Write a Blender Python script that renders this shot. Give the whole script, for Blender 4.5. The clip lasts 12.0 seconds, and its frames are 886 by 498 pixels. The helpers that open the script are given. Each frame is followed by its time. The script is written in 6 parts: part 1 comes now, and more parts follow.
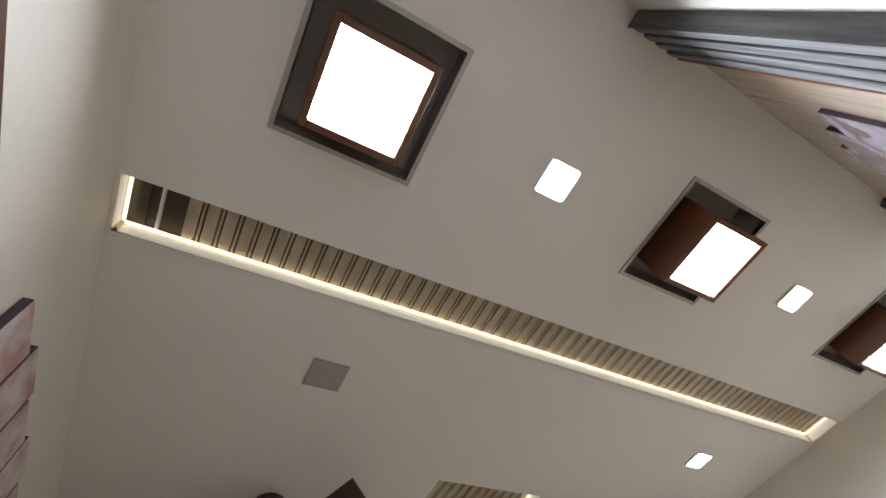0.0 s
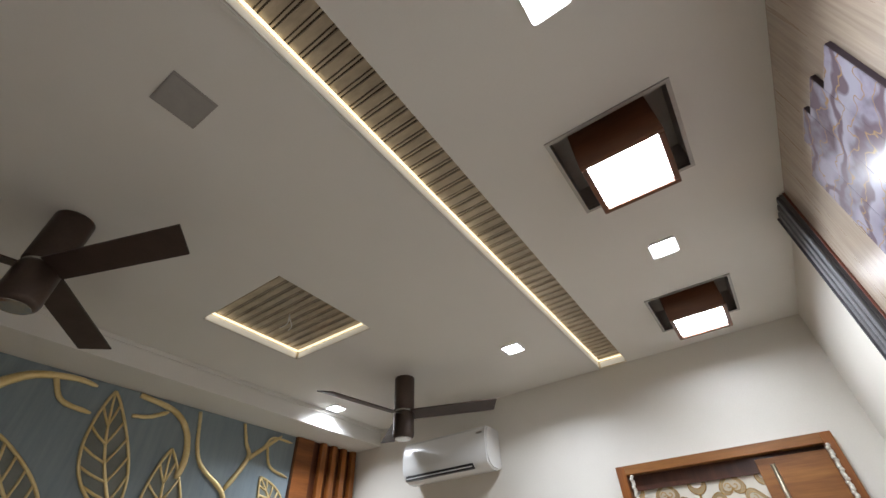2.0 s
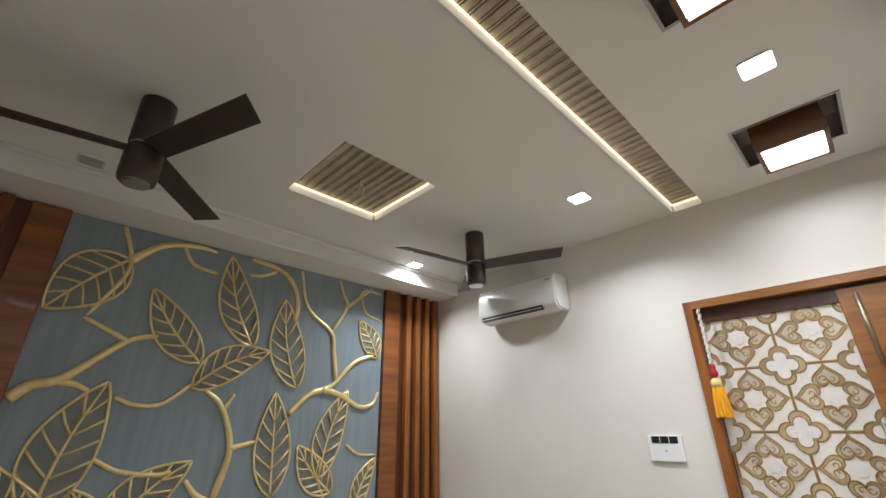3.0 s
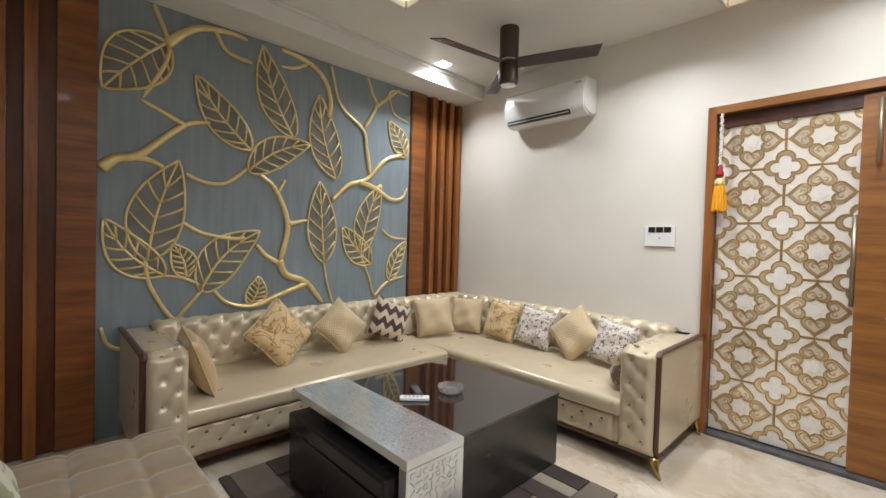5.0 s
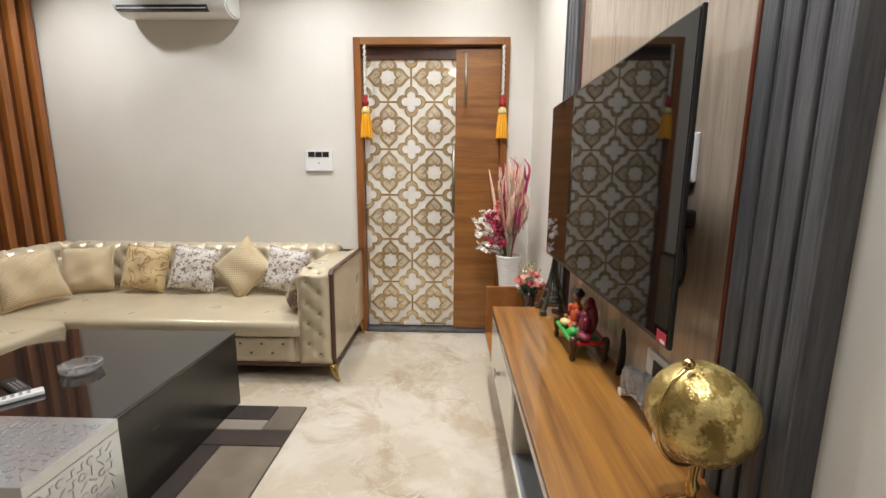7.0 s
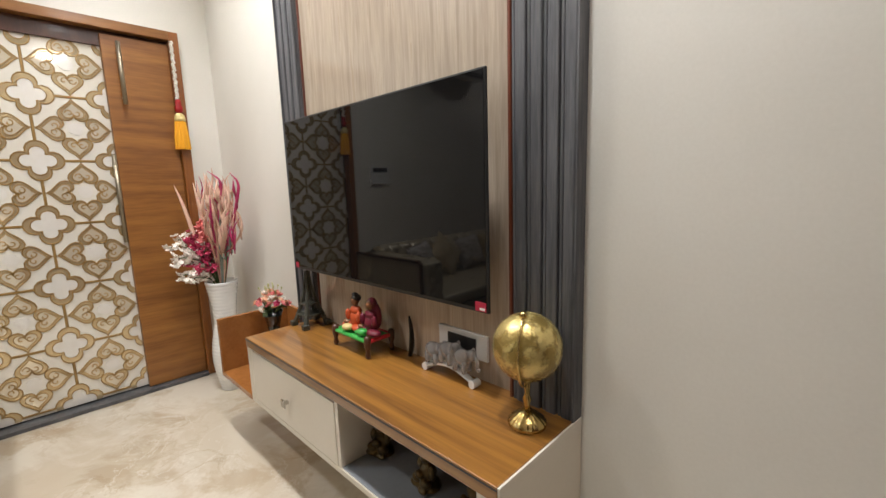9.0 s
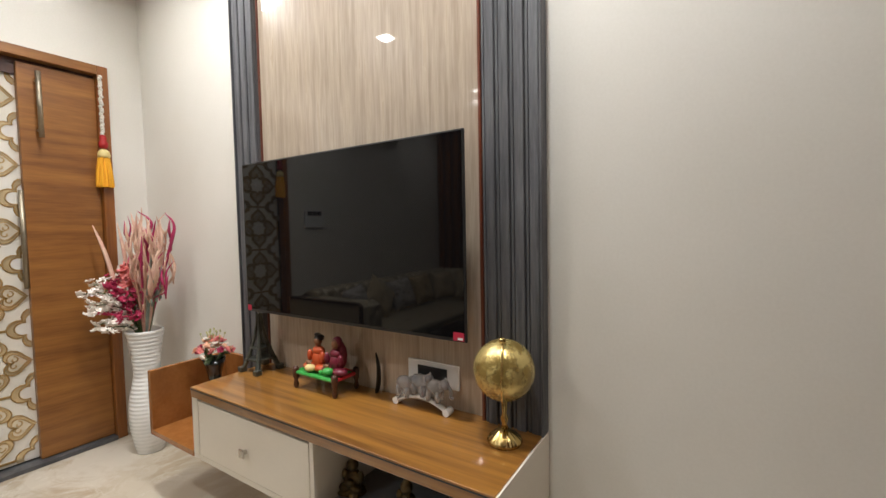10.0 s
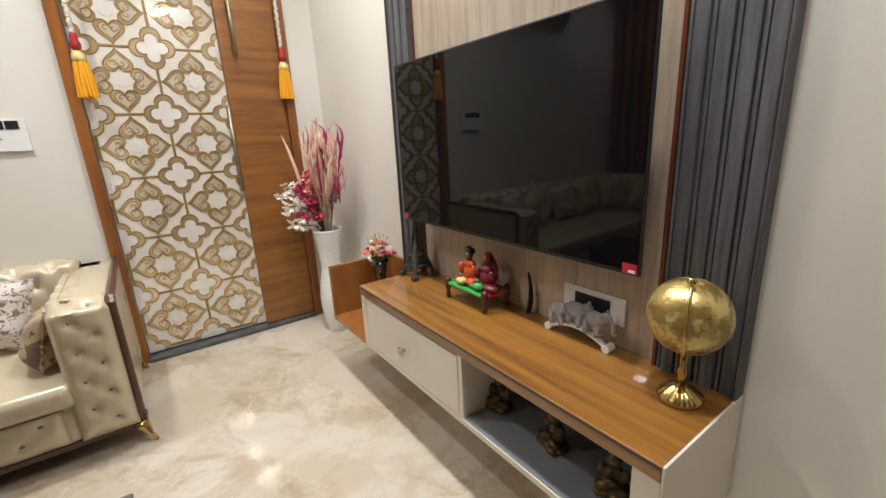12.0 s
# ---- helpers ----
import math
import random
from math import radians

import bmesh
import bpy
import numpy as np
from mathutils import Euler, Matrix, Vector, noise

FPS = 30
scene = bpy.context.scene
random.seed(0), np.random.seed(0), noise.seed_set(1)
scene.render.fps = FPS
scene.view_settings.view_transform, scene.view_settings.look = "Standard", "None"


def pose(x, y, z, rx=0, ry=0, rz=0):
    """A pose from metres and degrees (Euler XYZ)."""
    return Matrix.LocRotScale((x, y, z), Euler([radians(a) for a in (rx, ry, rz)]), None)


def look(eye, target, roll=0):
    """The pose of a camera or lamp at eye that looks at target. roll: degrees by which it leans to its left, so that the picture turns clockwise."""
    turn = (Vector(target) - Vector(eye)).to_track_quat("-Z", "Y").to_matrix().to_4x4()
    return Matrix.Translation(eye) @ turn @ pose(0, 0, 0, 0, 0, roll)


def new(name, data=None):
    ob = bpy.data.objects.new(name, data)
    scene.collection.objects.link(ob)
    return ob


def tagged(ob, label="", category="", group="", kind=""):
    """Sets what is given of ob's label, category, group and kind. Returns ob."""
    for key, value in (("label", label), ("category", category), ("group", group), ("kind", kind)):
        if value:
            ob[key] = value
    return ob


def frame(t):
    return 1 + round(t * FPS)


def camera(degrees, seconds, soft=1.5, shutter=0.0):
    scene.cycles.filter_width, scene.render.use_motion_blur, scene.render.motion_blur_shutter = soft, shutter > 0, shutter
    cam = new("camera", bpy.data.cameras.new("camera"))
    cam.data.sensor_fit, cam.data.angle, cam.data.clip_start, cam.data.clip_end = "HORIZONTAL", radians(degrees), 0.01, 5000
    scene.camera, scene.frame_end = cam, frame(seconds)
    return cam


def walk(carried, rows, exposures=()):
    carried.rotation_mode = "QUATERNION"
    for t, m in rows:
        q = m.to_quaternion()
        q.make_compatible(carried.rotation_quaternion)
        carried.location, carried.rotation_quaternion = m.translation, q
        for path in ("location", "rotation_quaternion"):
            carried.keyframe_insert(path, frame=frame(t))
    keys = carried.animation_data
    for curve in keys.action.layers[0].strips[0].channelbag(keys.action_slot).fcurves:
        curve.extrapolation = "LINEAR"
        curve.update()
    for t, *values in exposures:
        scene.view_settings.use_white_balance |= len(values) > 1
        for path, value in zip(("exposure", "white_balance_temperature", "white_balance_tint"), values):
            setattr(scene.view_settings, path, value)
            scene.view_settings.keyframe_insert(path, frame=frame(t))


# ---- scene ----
cam = camera(93.4, 12.0)
PATH = [
    (0, (-3.155, -2.975, 1.545), (-2.462, -2.204, 3.256), -16.7),
    (0.5, (-3.114, -2.968, 1.559), (-2.273, -2.272, 3.235), -12.1),
    (1, (-3.069, -2.916, 1.554), (-2.063, -2.291, 3.165), -8.0),
    (1.5, (-3.006, -2.848, 1.544), (-1.846, -2.18, 3.03), -4.5),
    (2, (-2.948, -2.785, 1.525), (-1.682, -1.939, 2.822), -2.4),
    (2.5, (-2.911, -2.777, 1.487), (-1.607, -1.68, 2.533), -1.2),
    (3, (-2.929, -2.808, 1.429), (-1.633, -1.499, 2.21), -0.7),
    (3.5, (-2.96, -2.844, 1.392), (-1.713, -1.362, 1.89), -0.5),
    (5.5, (-3.196, -2.831, 1.189), (-1.7, -1.519, 0.985), -0.2),
    (6, (-3.161, -2.805, 1.182), (-1.431, -1.836, 0.922), 0.6),
    (6.5, (-3.128, -2.76, 1.178), (-1.222, -2.227, 0.892), 0.8),
    (7, (-3.102, -2.744, 1.177), (-1.131, -2.696, 0.84), 0.4),
    (7.5, (-3.099, -2.677, 1.149), (-1.183, -3.11, 0.773), -0.5),
    (9.5, (-2.947, -2.199, 1.198), (-1.742, -3.78, 0.979), -1.7),
    (10, (-2.919, -2.099, 1.187), (-1.845, -3.783, 1.088), -1.1),
    (10.5, (-2.906, -2.042, 1.188), (-1.865, -3.75, 1.154), -0.8),
    (11, (-2.896, -2.043, 1.171), (-1.753, -3.678, 1.028), -0.1),
    (11.5, (-2.876, -2.102, 1.165), (-1.538, -3.55, 0.829), -0.3),
    (12, (-2.816, -2.24, 1.201), (-1.24, -3.351, 0.669), -2.9),
]
walk(cam, [(t, look(eye, target, roll)) for t, eye, target, roll in PATH], [(0.0, 0.1, 5800, 10), (2.0, -0.1, 5800, 10), (3.5, 0.12, 6000, 10), (5.5, 0.2, 6150, 10), (7.0, 0.22, 6250, 10), (9.5, 0.16, 6350, 10), (10.7, 0.02, 6300, 10), (12.0, 0.17, 6350, 10)])

# ---- world and light ----
world = bpy.data.worlds.new("world")
scene.world = world
world.use_nodes = True
world.node_tree.nodes["Background"].inputs[0].default_value = (0.55, 0.6, 0.7, 1)
world.node_tree.nodes["Background"].inputs[1].default_value = 0.02

CEIL, WEST, SOUTH, NORTH = 2.757, -3.615, -3.3, 0.29
DOWNLIGHT_WATTS, BOX_GLOW, COVE_GLOW = 12.0, 36.0, 1.7
LIT_SPOTS = [(-2.44, -2.801), (-1.137, -2.803), (-0.683, -1.774), (-0.667, -0.165)]
DARK_SPOTS = [(-2.95, -0.165)]


def downlight_lamp(x, y):
    data = bpy.data.lights.new("downlight_lamp", "AREA")
    data.shape, data.size, data.energy, data.color = "SQUARE", 0.11, DOWNLIGHT_WATTS, (1.0, 0.99, 0.97)
    data.spread = radians(138)
    lamp = new("downlight_lamp", data)
    lamp.matrix_basis = pose(x, y, CEIL - 0.016)


for spot in LIT_SPOTS:
    downlight_lamp(*spot)

# ---- materials ----


def material(name, base, rough=0.5, metal=0.0, other=None, scale=6.0, stretch=(1, 1, 1), fine=60.0, bump=0.1, contrast=(0.35, 0.65), coat=0.0, sheen=0.0, random_tone=0.0, rough_var=0.08, spec=0.5):
    """A surface whose colour wanders between base and other at two scales, with fine relief."""
    mat = bpy.data.materials.new(name)
    mat.use_nodes = True
    n, link = mat.node_tree.nodes, mat.node_tree.links.new
    bsdf = n["Principled BSDF"]
    other = other or tuple(c * 0.82 for c in base)
    coord, mapping = n.new("ShaderNodeTexCoord"), n.new("ShaderNodeMapping")
    mapping.inputs["Scale"].default_value = stretch
    link(coord.outputs["Object"], mapping.inputs[0])
    big, small = n.new("ShaderNodeTexNoise"), n.new("ShaderNodeTexNoise")
    for tex, size in ((big, scale), (small, fine)):
        tex.inputs["Scale"].default_value, tex.inputs["Detail"].default_value = size, 4
        link(mapping.outputs[0], tex.inputs["Vector"])
    ramp = n.new("ShaderNodeValToRGB")
    ramp.color_ramp.elements[0].position, ramp.color_ramp.elements[1].position = contrast
    ramp.color_ramp.elements[0].color, ramp.color_ramp.elements[1].color = (*base, 1), (*other, 1)
    mixed = n.new("ShaderNodeMath")
    mixed.operation = "MULTIPLY_ADD"
    mixed.inputs[1].default_value = 0.3
    link(small.outputs["Fac"], mixed.inputs[0])
    scaled = n.new("ShaderNodeMath")
    scaled.operation = "MULTIPLY"
    scaled.inputs[1].default_value = 0.7
    link(big.outputs["Fac"], scaled.inputs[0])
    link(scaled.outputs[0], mixed.inputs[2])
    link(mixed.outputs[0], ramp.inputs[0])
    out = ramp.outputs[0]
    if random_tone:
        info, hsv = n.new("ShaderNodeObjectInfo"), n.new("ShaderNodeHueSaturation")
        span = n.new("ShaderNodeMapRange")
        span.inputs["To Min"].default_value, span.inputs["To Max"].default_value = 1 - random_tone, 1 + random_tone
        link(info.outputs["Random"], span.inputs["Value"])
        link(span.outputs[0], hsv.inputs["Value"])
        link(out, hsv.inputs["Color"])
        out = hsv.outputs[0]
    link(out, bsdf.inputs["Base Color"])
    gloss = n.new("ShaderNodeMapRange")
    gloss.inputs["To Min"].default_value, gloss.inputs["To Max"].default_value = max(0.02, rough - rough_var), min(1, rough + rough_var)
    link(big.outputs["Fac"], gloss.inputs["Value"])
    link(gloss.outputs[0], bsdf.inputs["Roughness"])
    bsdf.inputs["Metallic"].default_value = metal
    bsdf.inputs["Specular IOR Level"].default_value = spec
    bsdf.inputs["Coat Weight"].default_value = coat
    bsdf.inputs["Coat Roughness"].default_value = 0.06
    bsdf.inputs["Sheen Weight"].default_value = sheen
    if bump:
        relief = n.new("ShaderNodeBump")
        relief.inputs["Strength"].default_value, relief.inputs["Distance"].default_value = bump, 0.004
        link(small.outputs["Fac"], relief.inputs["Height"])
        link(relief.outputs[0], bsdf.inputs["Normal"])
    return mat


def glowing(name, colour, strength):
    mat = bpy.data.materials.new(name)
    mat.use_nodes = True
    bsdf = mat.node_tree.nodes["Principled BSDF"]
    bsdf.inputs["Base Color"].default_value = (0.8, 0.8, 0.8, 1)
    bsdf.inputs["Emission Color"].default_value = (*colour, 1)
    bsdf.inputs["Emission Strength"].default_value = strength
    return mat


def marble(name):
    """Cream marble: cloudy patches with crisp edges, thin tan veins and a few rusty islands."""
    mat = material(name, (0.56, 0.49, 0.385), 0.06, 0, (0.53, 0.45, 0.345), 1.5, fine=9, bump=0.0, contrast=(0.4, 0.62), rough_var=0.035)
    n, link = mat.node_tree.nodes, mat.node_tree.links.new
    bsdf = n["Principled BSDF"]
    coord = n.new("ShaderNodeTexCoord")

    def noise(size, detail, twist):
        tex = n.new("ShaderNodeTexNoise")
        tex.inputs["Scale"].default_value, tex.inputs["Detail"].default_value = size, detail
        tex.inputs["Distortion"].default_value, tex.inputs["Roughness"].default_value = twist, 0.62
        link(coord.outputs["Object"], tex.inputs["Vector"])
        return tex.outputs["Fac"]

    def steps(value, *stops):
        ramp = n.new("ShaderNodeValToRGB")
        while len(ramp.color_ramp.elements) < len(stops):
            ramp.color_ramp.elements.new(0.5)
        for element, (place, grey) in zip(ramp.color_ramp.elements, stops):
            element.position, element.color = place, (grey, grey, grey, 1)
        link(value, ramp.inputs[0])
        return ramp.outputs[0]

    def times(a, b):
        node = n.new("ShaderNodeMath")
        node.operation = "MULTIPLY"
        link(a, node.inputs[0])
        link(b, node.inputs[1])
        return node.outputs[0]

    def over(fac, colour):
        mix = n.new("ShaderNodeMix")
        mix.data_type = "RGBA"
        link(fac, mix.inputs["Factor"])
        link(bsdf.inputs["Base Color"].links[0].from_socket, mix.inputs["A"])
        mix.inputs["B"].default_value = (*colour, 1)
        link(mix.outputs["Result"], bsdf.inputs["Base Color"])

    over(steps(noise(1.9, 7, 0.5), (0.47, 0.0), (0.56, 0.8)), (0.64, 0.585, 0.49))
    over(steps(noise(2.6, 9, 0.7), (0.52, 0.0), (0.6, 0.65)), (0.43, 0.335, 0.225))
    over(steps(noise(1.5, 8, 1.0), (0.62, 0.0), (0.7, 0.45)), (0.38, 0.26, 0.15))
    patchy = steps(noise(1.3, 3, 0.0), (0.45, 0.0), (0.62, 0.5))
    over(times(steps(noise(2.2, 7, 0.8), (0.482, 0.0), (0.5, 1.0), (0.518, 0.0)), patchy), (0.36, 0.265, 0.165))
    over(times(steps(noise(3.6, 8, 0.6), (0.485, 0.0), (0.5, 1.0), (0.515, 0.0)), patchy), (0.75, 0.71, 0.63))
    return mat


def fabric_pattern(name, ground, figure, kind, size):
    """Cloth with a printed figure: chevron stripes, twigs, blotches or a basket weave."""
    mat = material(name, ground, 0.75, 0, tuple(c * 0.88 for c in ground), 14, fine=220, bump=0.25, sheen=0.3)
    n, link = mat.node_tree.nodes, mat.node_tree.links.new
    bsdf = n["Principled BSDF"]
    old = bsdf.inputs["Base Color"].links[0].from_socket
    coord = n.new("ShaderNodeTexCoord")

    def op(kind_, a, b=None, c=None):
        node = n.new("ShaderNodeMath")
        node.operation = kind_
        for k, v in enumerate((a, b, c)):
            if v is None:
                continue
            if isinstance(v, (int, float)):
                node.inputs[k].default_value = v
            else:
                link(v, node.inputs[k])
        return node.outputs[0]

    xyz = n.new("ShaderNodeSeparateXYZ")
    link(coord.outputs["Object"], xyz.inputs[0])
    x, y = xyz.outputs[0], xyz.outputs[1]
    if kind == "chevron":
        zig = op("PINGPONG", op("MULTIPLY", x, 1 / size), 0.5)
        fac = op("GREATER_THAN", op("FRACT", op("ADD", op("MULTIPLY", y, 1 / (1.45 * size)), op("MULTIPLY", zig, 0.9))), 0.5)
    elif kind == "weave":
        a = op("SINE", op("MULTIPLY", x, 6.283 / size))
        b = op("SINE", op("MULTIPLY", y, 6.283 / size))
        fac = op("GREATER_THAN", op("MULTIPLY", a, b), 0.12)
        relief = n.new("ShaderNodeBump")
        relief.inputs["Strength"].default_value, relief.inputs["Distance"].default_value = 0.4, 0.004
        link(op("MULTIPLY", a, b), relief.inputs["Height"])
        link(relief.outputs[0], bsdf.inputs["Normal"])
    else:
        tex = n.new("ShaderNodeTexNoise")
        tex.inputs["Scale"].default_value, tex.inputs["Detail"].default_value = 1 / size, 3
        tex.inputs["Distortion"].default_value = 1.2
        link(coord.outputs["Object"], tex.inputs["Vector"])
        if kind == "twigs":
            fac = op("LESS_THAN", op("ABSOLUTE", op("SUBTRACT", tex.outputs["Fac"], 0.5)), 0.022)
        else:
            fac = op("GREATER_THAN", tex.outputs["Fac"], 0.56)
    mix = n.new("ShaderNodeMix")
    mix.data_type = "RGBA"
    link(fac, mix.inputs["Factor"])
    link(old, mix.inputs["A"])
    mix.inputs["B"].default_value = (*figure, 1)
    link(mix.outputs["Result"], bsdf.inputs["Base Color"])
    return mat


WALL = material("cream_wall_paint", (0.75, 0.72, 0.66), 0.5, 0, (0.69, 0.66, 0.595), 2.0, fine=120, bump=0.04)
CEILING = material("ceiling_paint", (0.77, 0.76, 0.725), 0.6, 0, (0.74, 0.73, 0.695), 2.0, fine=140, bump=0.03)
FLOOR = marble("beige_marble")
WOOD = material("teak_veneer", (0.34, 0.145, 0.034), 0.4, 0, (0.15, 0.052, 0.011), 2.2, (0.7, 0.7, 9), 14, 0.05, (0.3, 0.7), coat=0.06, random_tone=0.12)
WOOD_RED = material("red_teak_veneer", (0.3, 0.105, 0.022), 0.4, 0, (0.125, 0.036, 0.007), 2.2, (0.7, 0.7, 9), 14, 0.05, (0.3, 0.7), coat=0.06)
WOOD_UP = material("teak_veneer_upright", (0.36, 0.13, 0.026), 0.34, 0, (0.15, 0.044, 0.008), 2.6, (8, 8, 0.6), 14, 0.05, (0.3, 0.7), coat=0.2, random_tone=0.12)
WOOD_TOP = material("honey_teak_top", (0.35, 0.155, 0.026), 0.4, 0, (0.145, 0.055, 0.009), 2.6, (0.5, 12, 12), 12, 0.0, (0.36, 0.68), coat=0.5)
DARK_WOOD = material("dark_walnut", (0.085, 0.03, 0.015), 0.35, 0, (0.05, 0.017, 0.009), 3, (6, 6, 1), 20, 0.05, coat=0.2)
TV_LAMINATE = material("beige_grain_laminate", (0.49, 0.4, 0.31), 0.3, 0, (0.33, 0.26, 0.19), 3.4, (19, 19, 1.1), 12, 0.0, (0.36, 0.66), coat=0.4)
for glassy in (WOOD_TOP, TV_LAMINATE):
    glassy.node_tree.nodes["Principled BSDF"].inputs["Coat Weight"].default_value = 0.9
    glassy.node_tree.nodes["Principled BSDF"].inputs["Coat Roughness"].default_value = 0.015
FLUTE = material("grey_washed_wood", (0.135, 0.135, 0.142), 0.6, 0, (0.05, 0.05, 0.056), 5, (12, 12, 0.7), 30, 0.3, random_tone=0.05)
LEAF_PANEL = material("blue_grey_textured_panel", (0.26, 0.315, 0.345), 0.45, 0, (0.205, 0.255, 0.285), 5, (6, 6, 0.5), 90, 0.35)
GOLD = material("antique_gold_paint", (0.86, 0.71, 0.38), 0.34, 0.55, (0.7, 0.54, 0.24), 9, fine=80, bump=0.08)
LEATHER = material("champagne_leatherette", (0.62, 0.53, 0.375), 0.3, 0.2, (0.55, 0.465, 0.325), 5, fine=120, bump=0.04, coat=0.15)
LEATHER_DARK = material("leatherette_crease", (0.2, 0.155, 0.105), 0.45, 0.1, fine=200)
TAUPE = material("taupe_velvet", (0.28, 0.21, 0.125), 0.42, 0, (0.23, 0.17, 0.1), 6, fine=200, bump=0.15, sheen=0.5)
BLACK_GLOSS = material("black_lacquer_glass", (0.012, 0.011, 0.012), 0.05, 0, (0.018, 0.016, 0.016), 4, bump=0.0, coat=0.6, rough_var=0.02, spec=0.8)
BLACK_VENEER = material("black_oak_veneer", (0.022, 0.021, 0.018), 0.24, 0, (0.027, 0.025, 0.022), 5, (1, 1, 10), 20, 0.015, spec=0.5)
SILVER = material("silver_laser_cut_panel", (0.72, 0.76, 0.775), 0.16, 0.7, (0.62, 0.655, 0.67), 7, fine=90, bump=0.06)
SLOT = material("shadow_gap", (0.25, 0.26, 0.265), 0.5)
CHROME = material("brushed_steel", (0.55, 0.53, 0.5), 0.25, 1.0, fine=80, bump=0.03)
HANDLE = material("dull_bronze", (0.36, 0.31, 0.23), 0.38, 0.8, (0.28, 0.235, 0.17), 8, fine=80, bump=0.03)
BRASS = material("polished_brass", (0.64, 0.48, 0.2), 0.18, 1.0, (0.52, 0.37, 0.13), 8, fine=60, bump=0.04)
WHITE_GLOSS = material("white_plastic", (0.8, 0.8, 0.79), 0.22, 0, (0.78, 0.78, 0.77), 5, bump=0.0, coat=0.2)
WHITE_LAMINATE = material("ivory_gloss_laminate", (0.72, 0.66, 0.56), 0.18, 0, (0.69, 0.63, 0.535), 4, bump=0.0, coat=0.3)
SCREEN = material("black_screen_glass", (0.004, 0.0043, 0.005), 0.03, 0, (0.005, 0.005, 0.0055), 3, bump=0.0, rough_var=0.008, spec=0.3)
BLACK_PLASTIC = material("black_plastic", (0.015, 0.015, 0.016), 0.4)
FAN_BROWN = material("bronze_brown_metal", (0.085, 0.06, 0.048), 0.38, 0.5, (0.06, 0.042, 0.034), 8, fine=90, bump=0.03)
FAN_BLADE = material("dark_walnut_blade", (0.05, 0.03, 0.022), 0.45, 0, (0.035, 0.02, 0.015), 5, (2, 2, 2), 60, 0.06)
RECESS = material("dark_grey_recess", (0.42, 0.41, 0.395), 0.5, 0, (0.35, 0.34, 0.33), 5)
TRIM = material("aluminium_trim", (0.45, 0.44, 0.42), 0.4, 0.8)
COVE = material("cream_cove_paint", (0.8, 0.72, 0.55), 0.6, 0, (0.76, 0.68, 0.51), 5)
RIB = material("bronze_ribbed_panel", (0.5, 0.43, 0.32), 0.42, 0.25, (0.36, 0.305, 0.225), 9, (3, 1, 1), 30, 0.1)
RIB_GAP = material("dark_rib_groove", (0.055, 0.036, 0.022), 0.5)
GREY_GRILLE = material("grey_speaker_grille", (0.37, 0.355, 0.34), 0.6, 0, (0.33, 0.32, 0.305), 30, fine=300, bump=0.2)
STONE = material("dark_threshold_stone", (0.07, 0.07, 0.075), 0.2, 0, (0.12, 0.12, 0.125), 12, fine=60, bump=0.02)
DOOR_PANE = material("white_backed_glass", (0.78, 0.745, 0.67), 0.1, 0.12, (0.74, 0.69, 0.595), 2.3, fine=5, bump=0.0, contrast=(0.42, 0.7), rough_var=0.04, coat=0.5)
MIRROR_GOLD = material("champagne_mirror", (0.76, 0.61, 0.38), 0.07, 0.62, (0.7, 0.54, 0.31), 3, fine=30, bump=0.02, rough_var=0.03)
CLEAR_MIRROR = material("pale_mirror", (0.8, 0.72, 0.58), 0.05, 0.42, (0.78, 0.68, 0.52), 3, fine=30, bump=0.0, rough_var=0.02)
TRACERY = material("bronze_gold_tracery", (0.36, 0.22, 0.07), 0.32, 0.3, (0.26, 0.155, 0.045), 6, fine=50, bump=0.05)
RUG_TAUPE = material("taupe_rug_pile", (0.19, 0.15, 0.105), 0.95, 0, (0.14, 0.108, 0.075), 10, fine=320, bump=0.6, sheen=0.3, random_tone=0.25)
RUG_PALE = material("pale_grey_rug_pile", (0.3, 0.26, 0.2), 0.95, 0, (0.24, 0.205, 0.155), 10, fine=320, bump=0.6, sheen=0.3)
RUG_DARK = material("dark_brown_rug_pile", (0.04, 0.023, 0.016), 0.95, 0, (0.026, 0.015, 0.01), 10, fine=320, bump=0.6, sheen=0.2, random_tone=0.2)


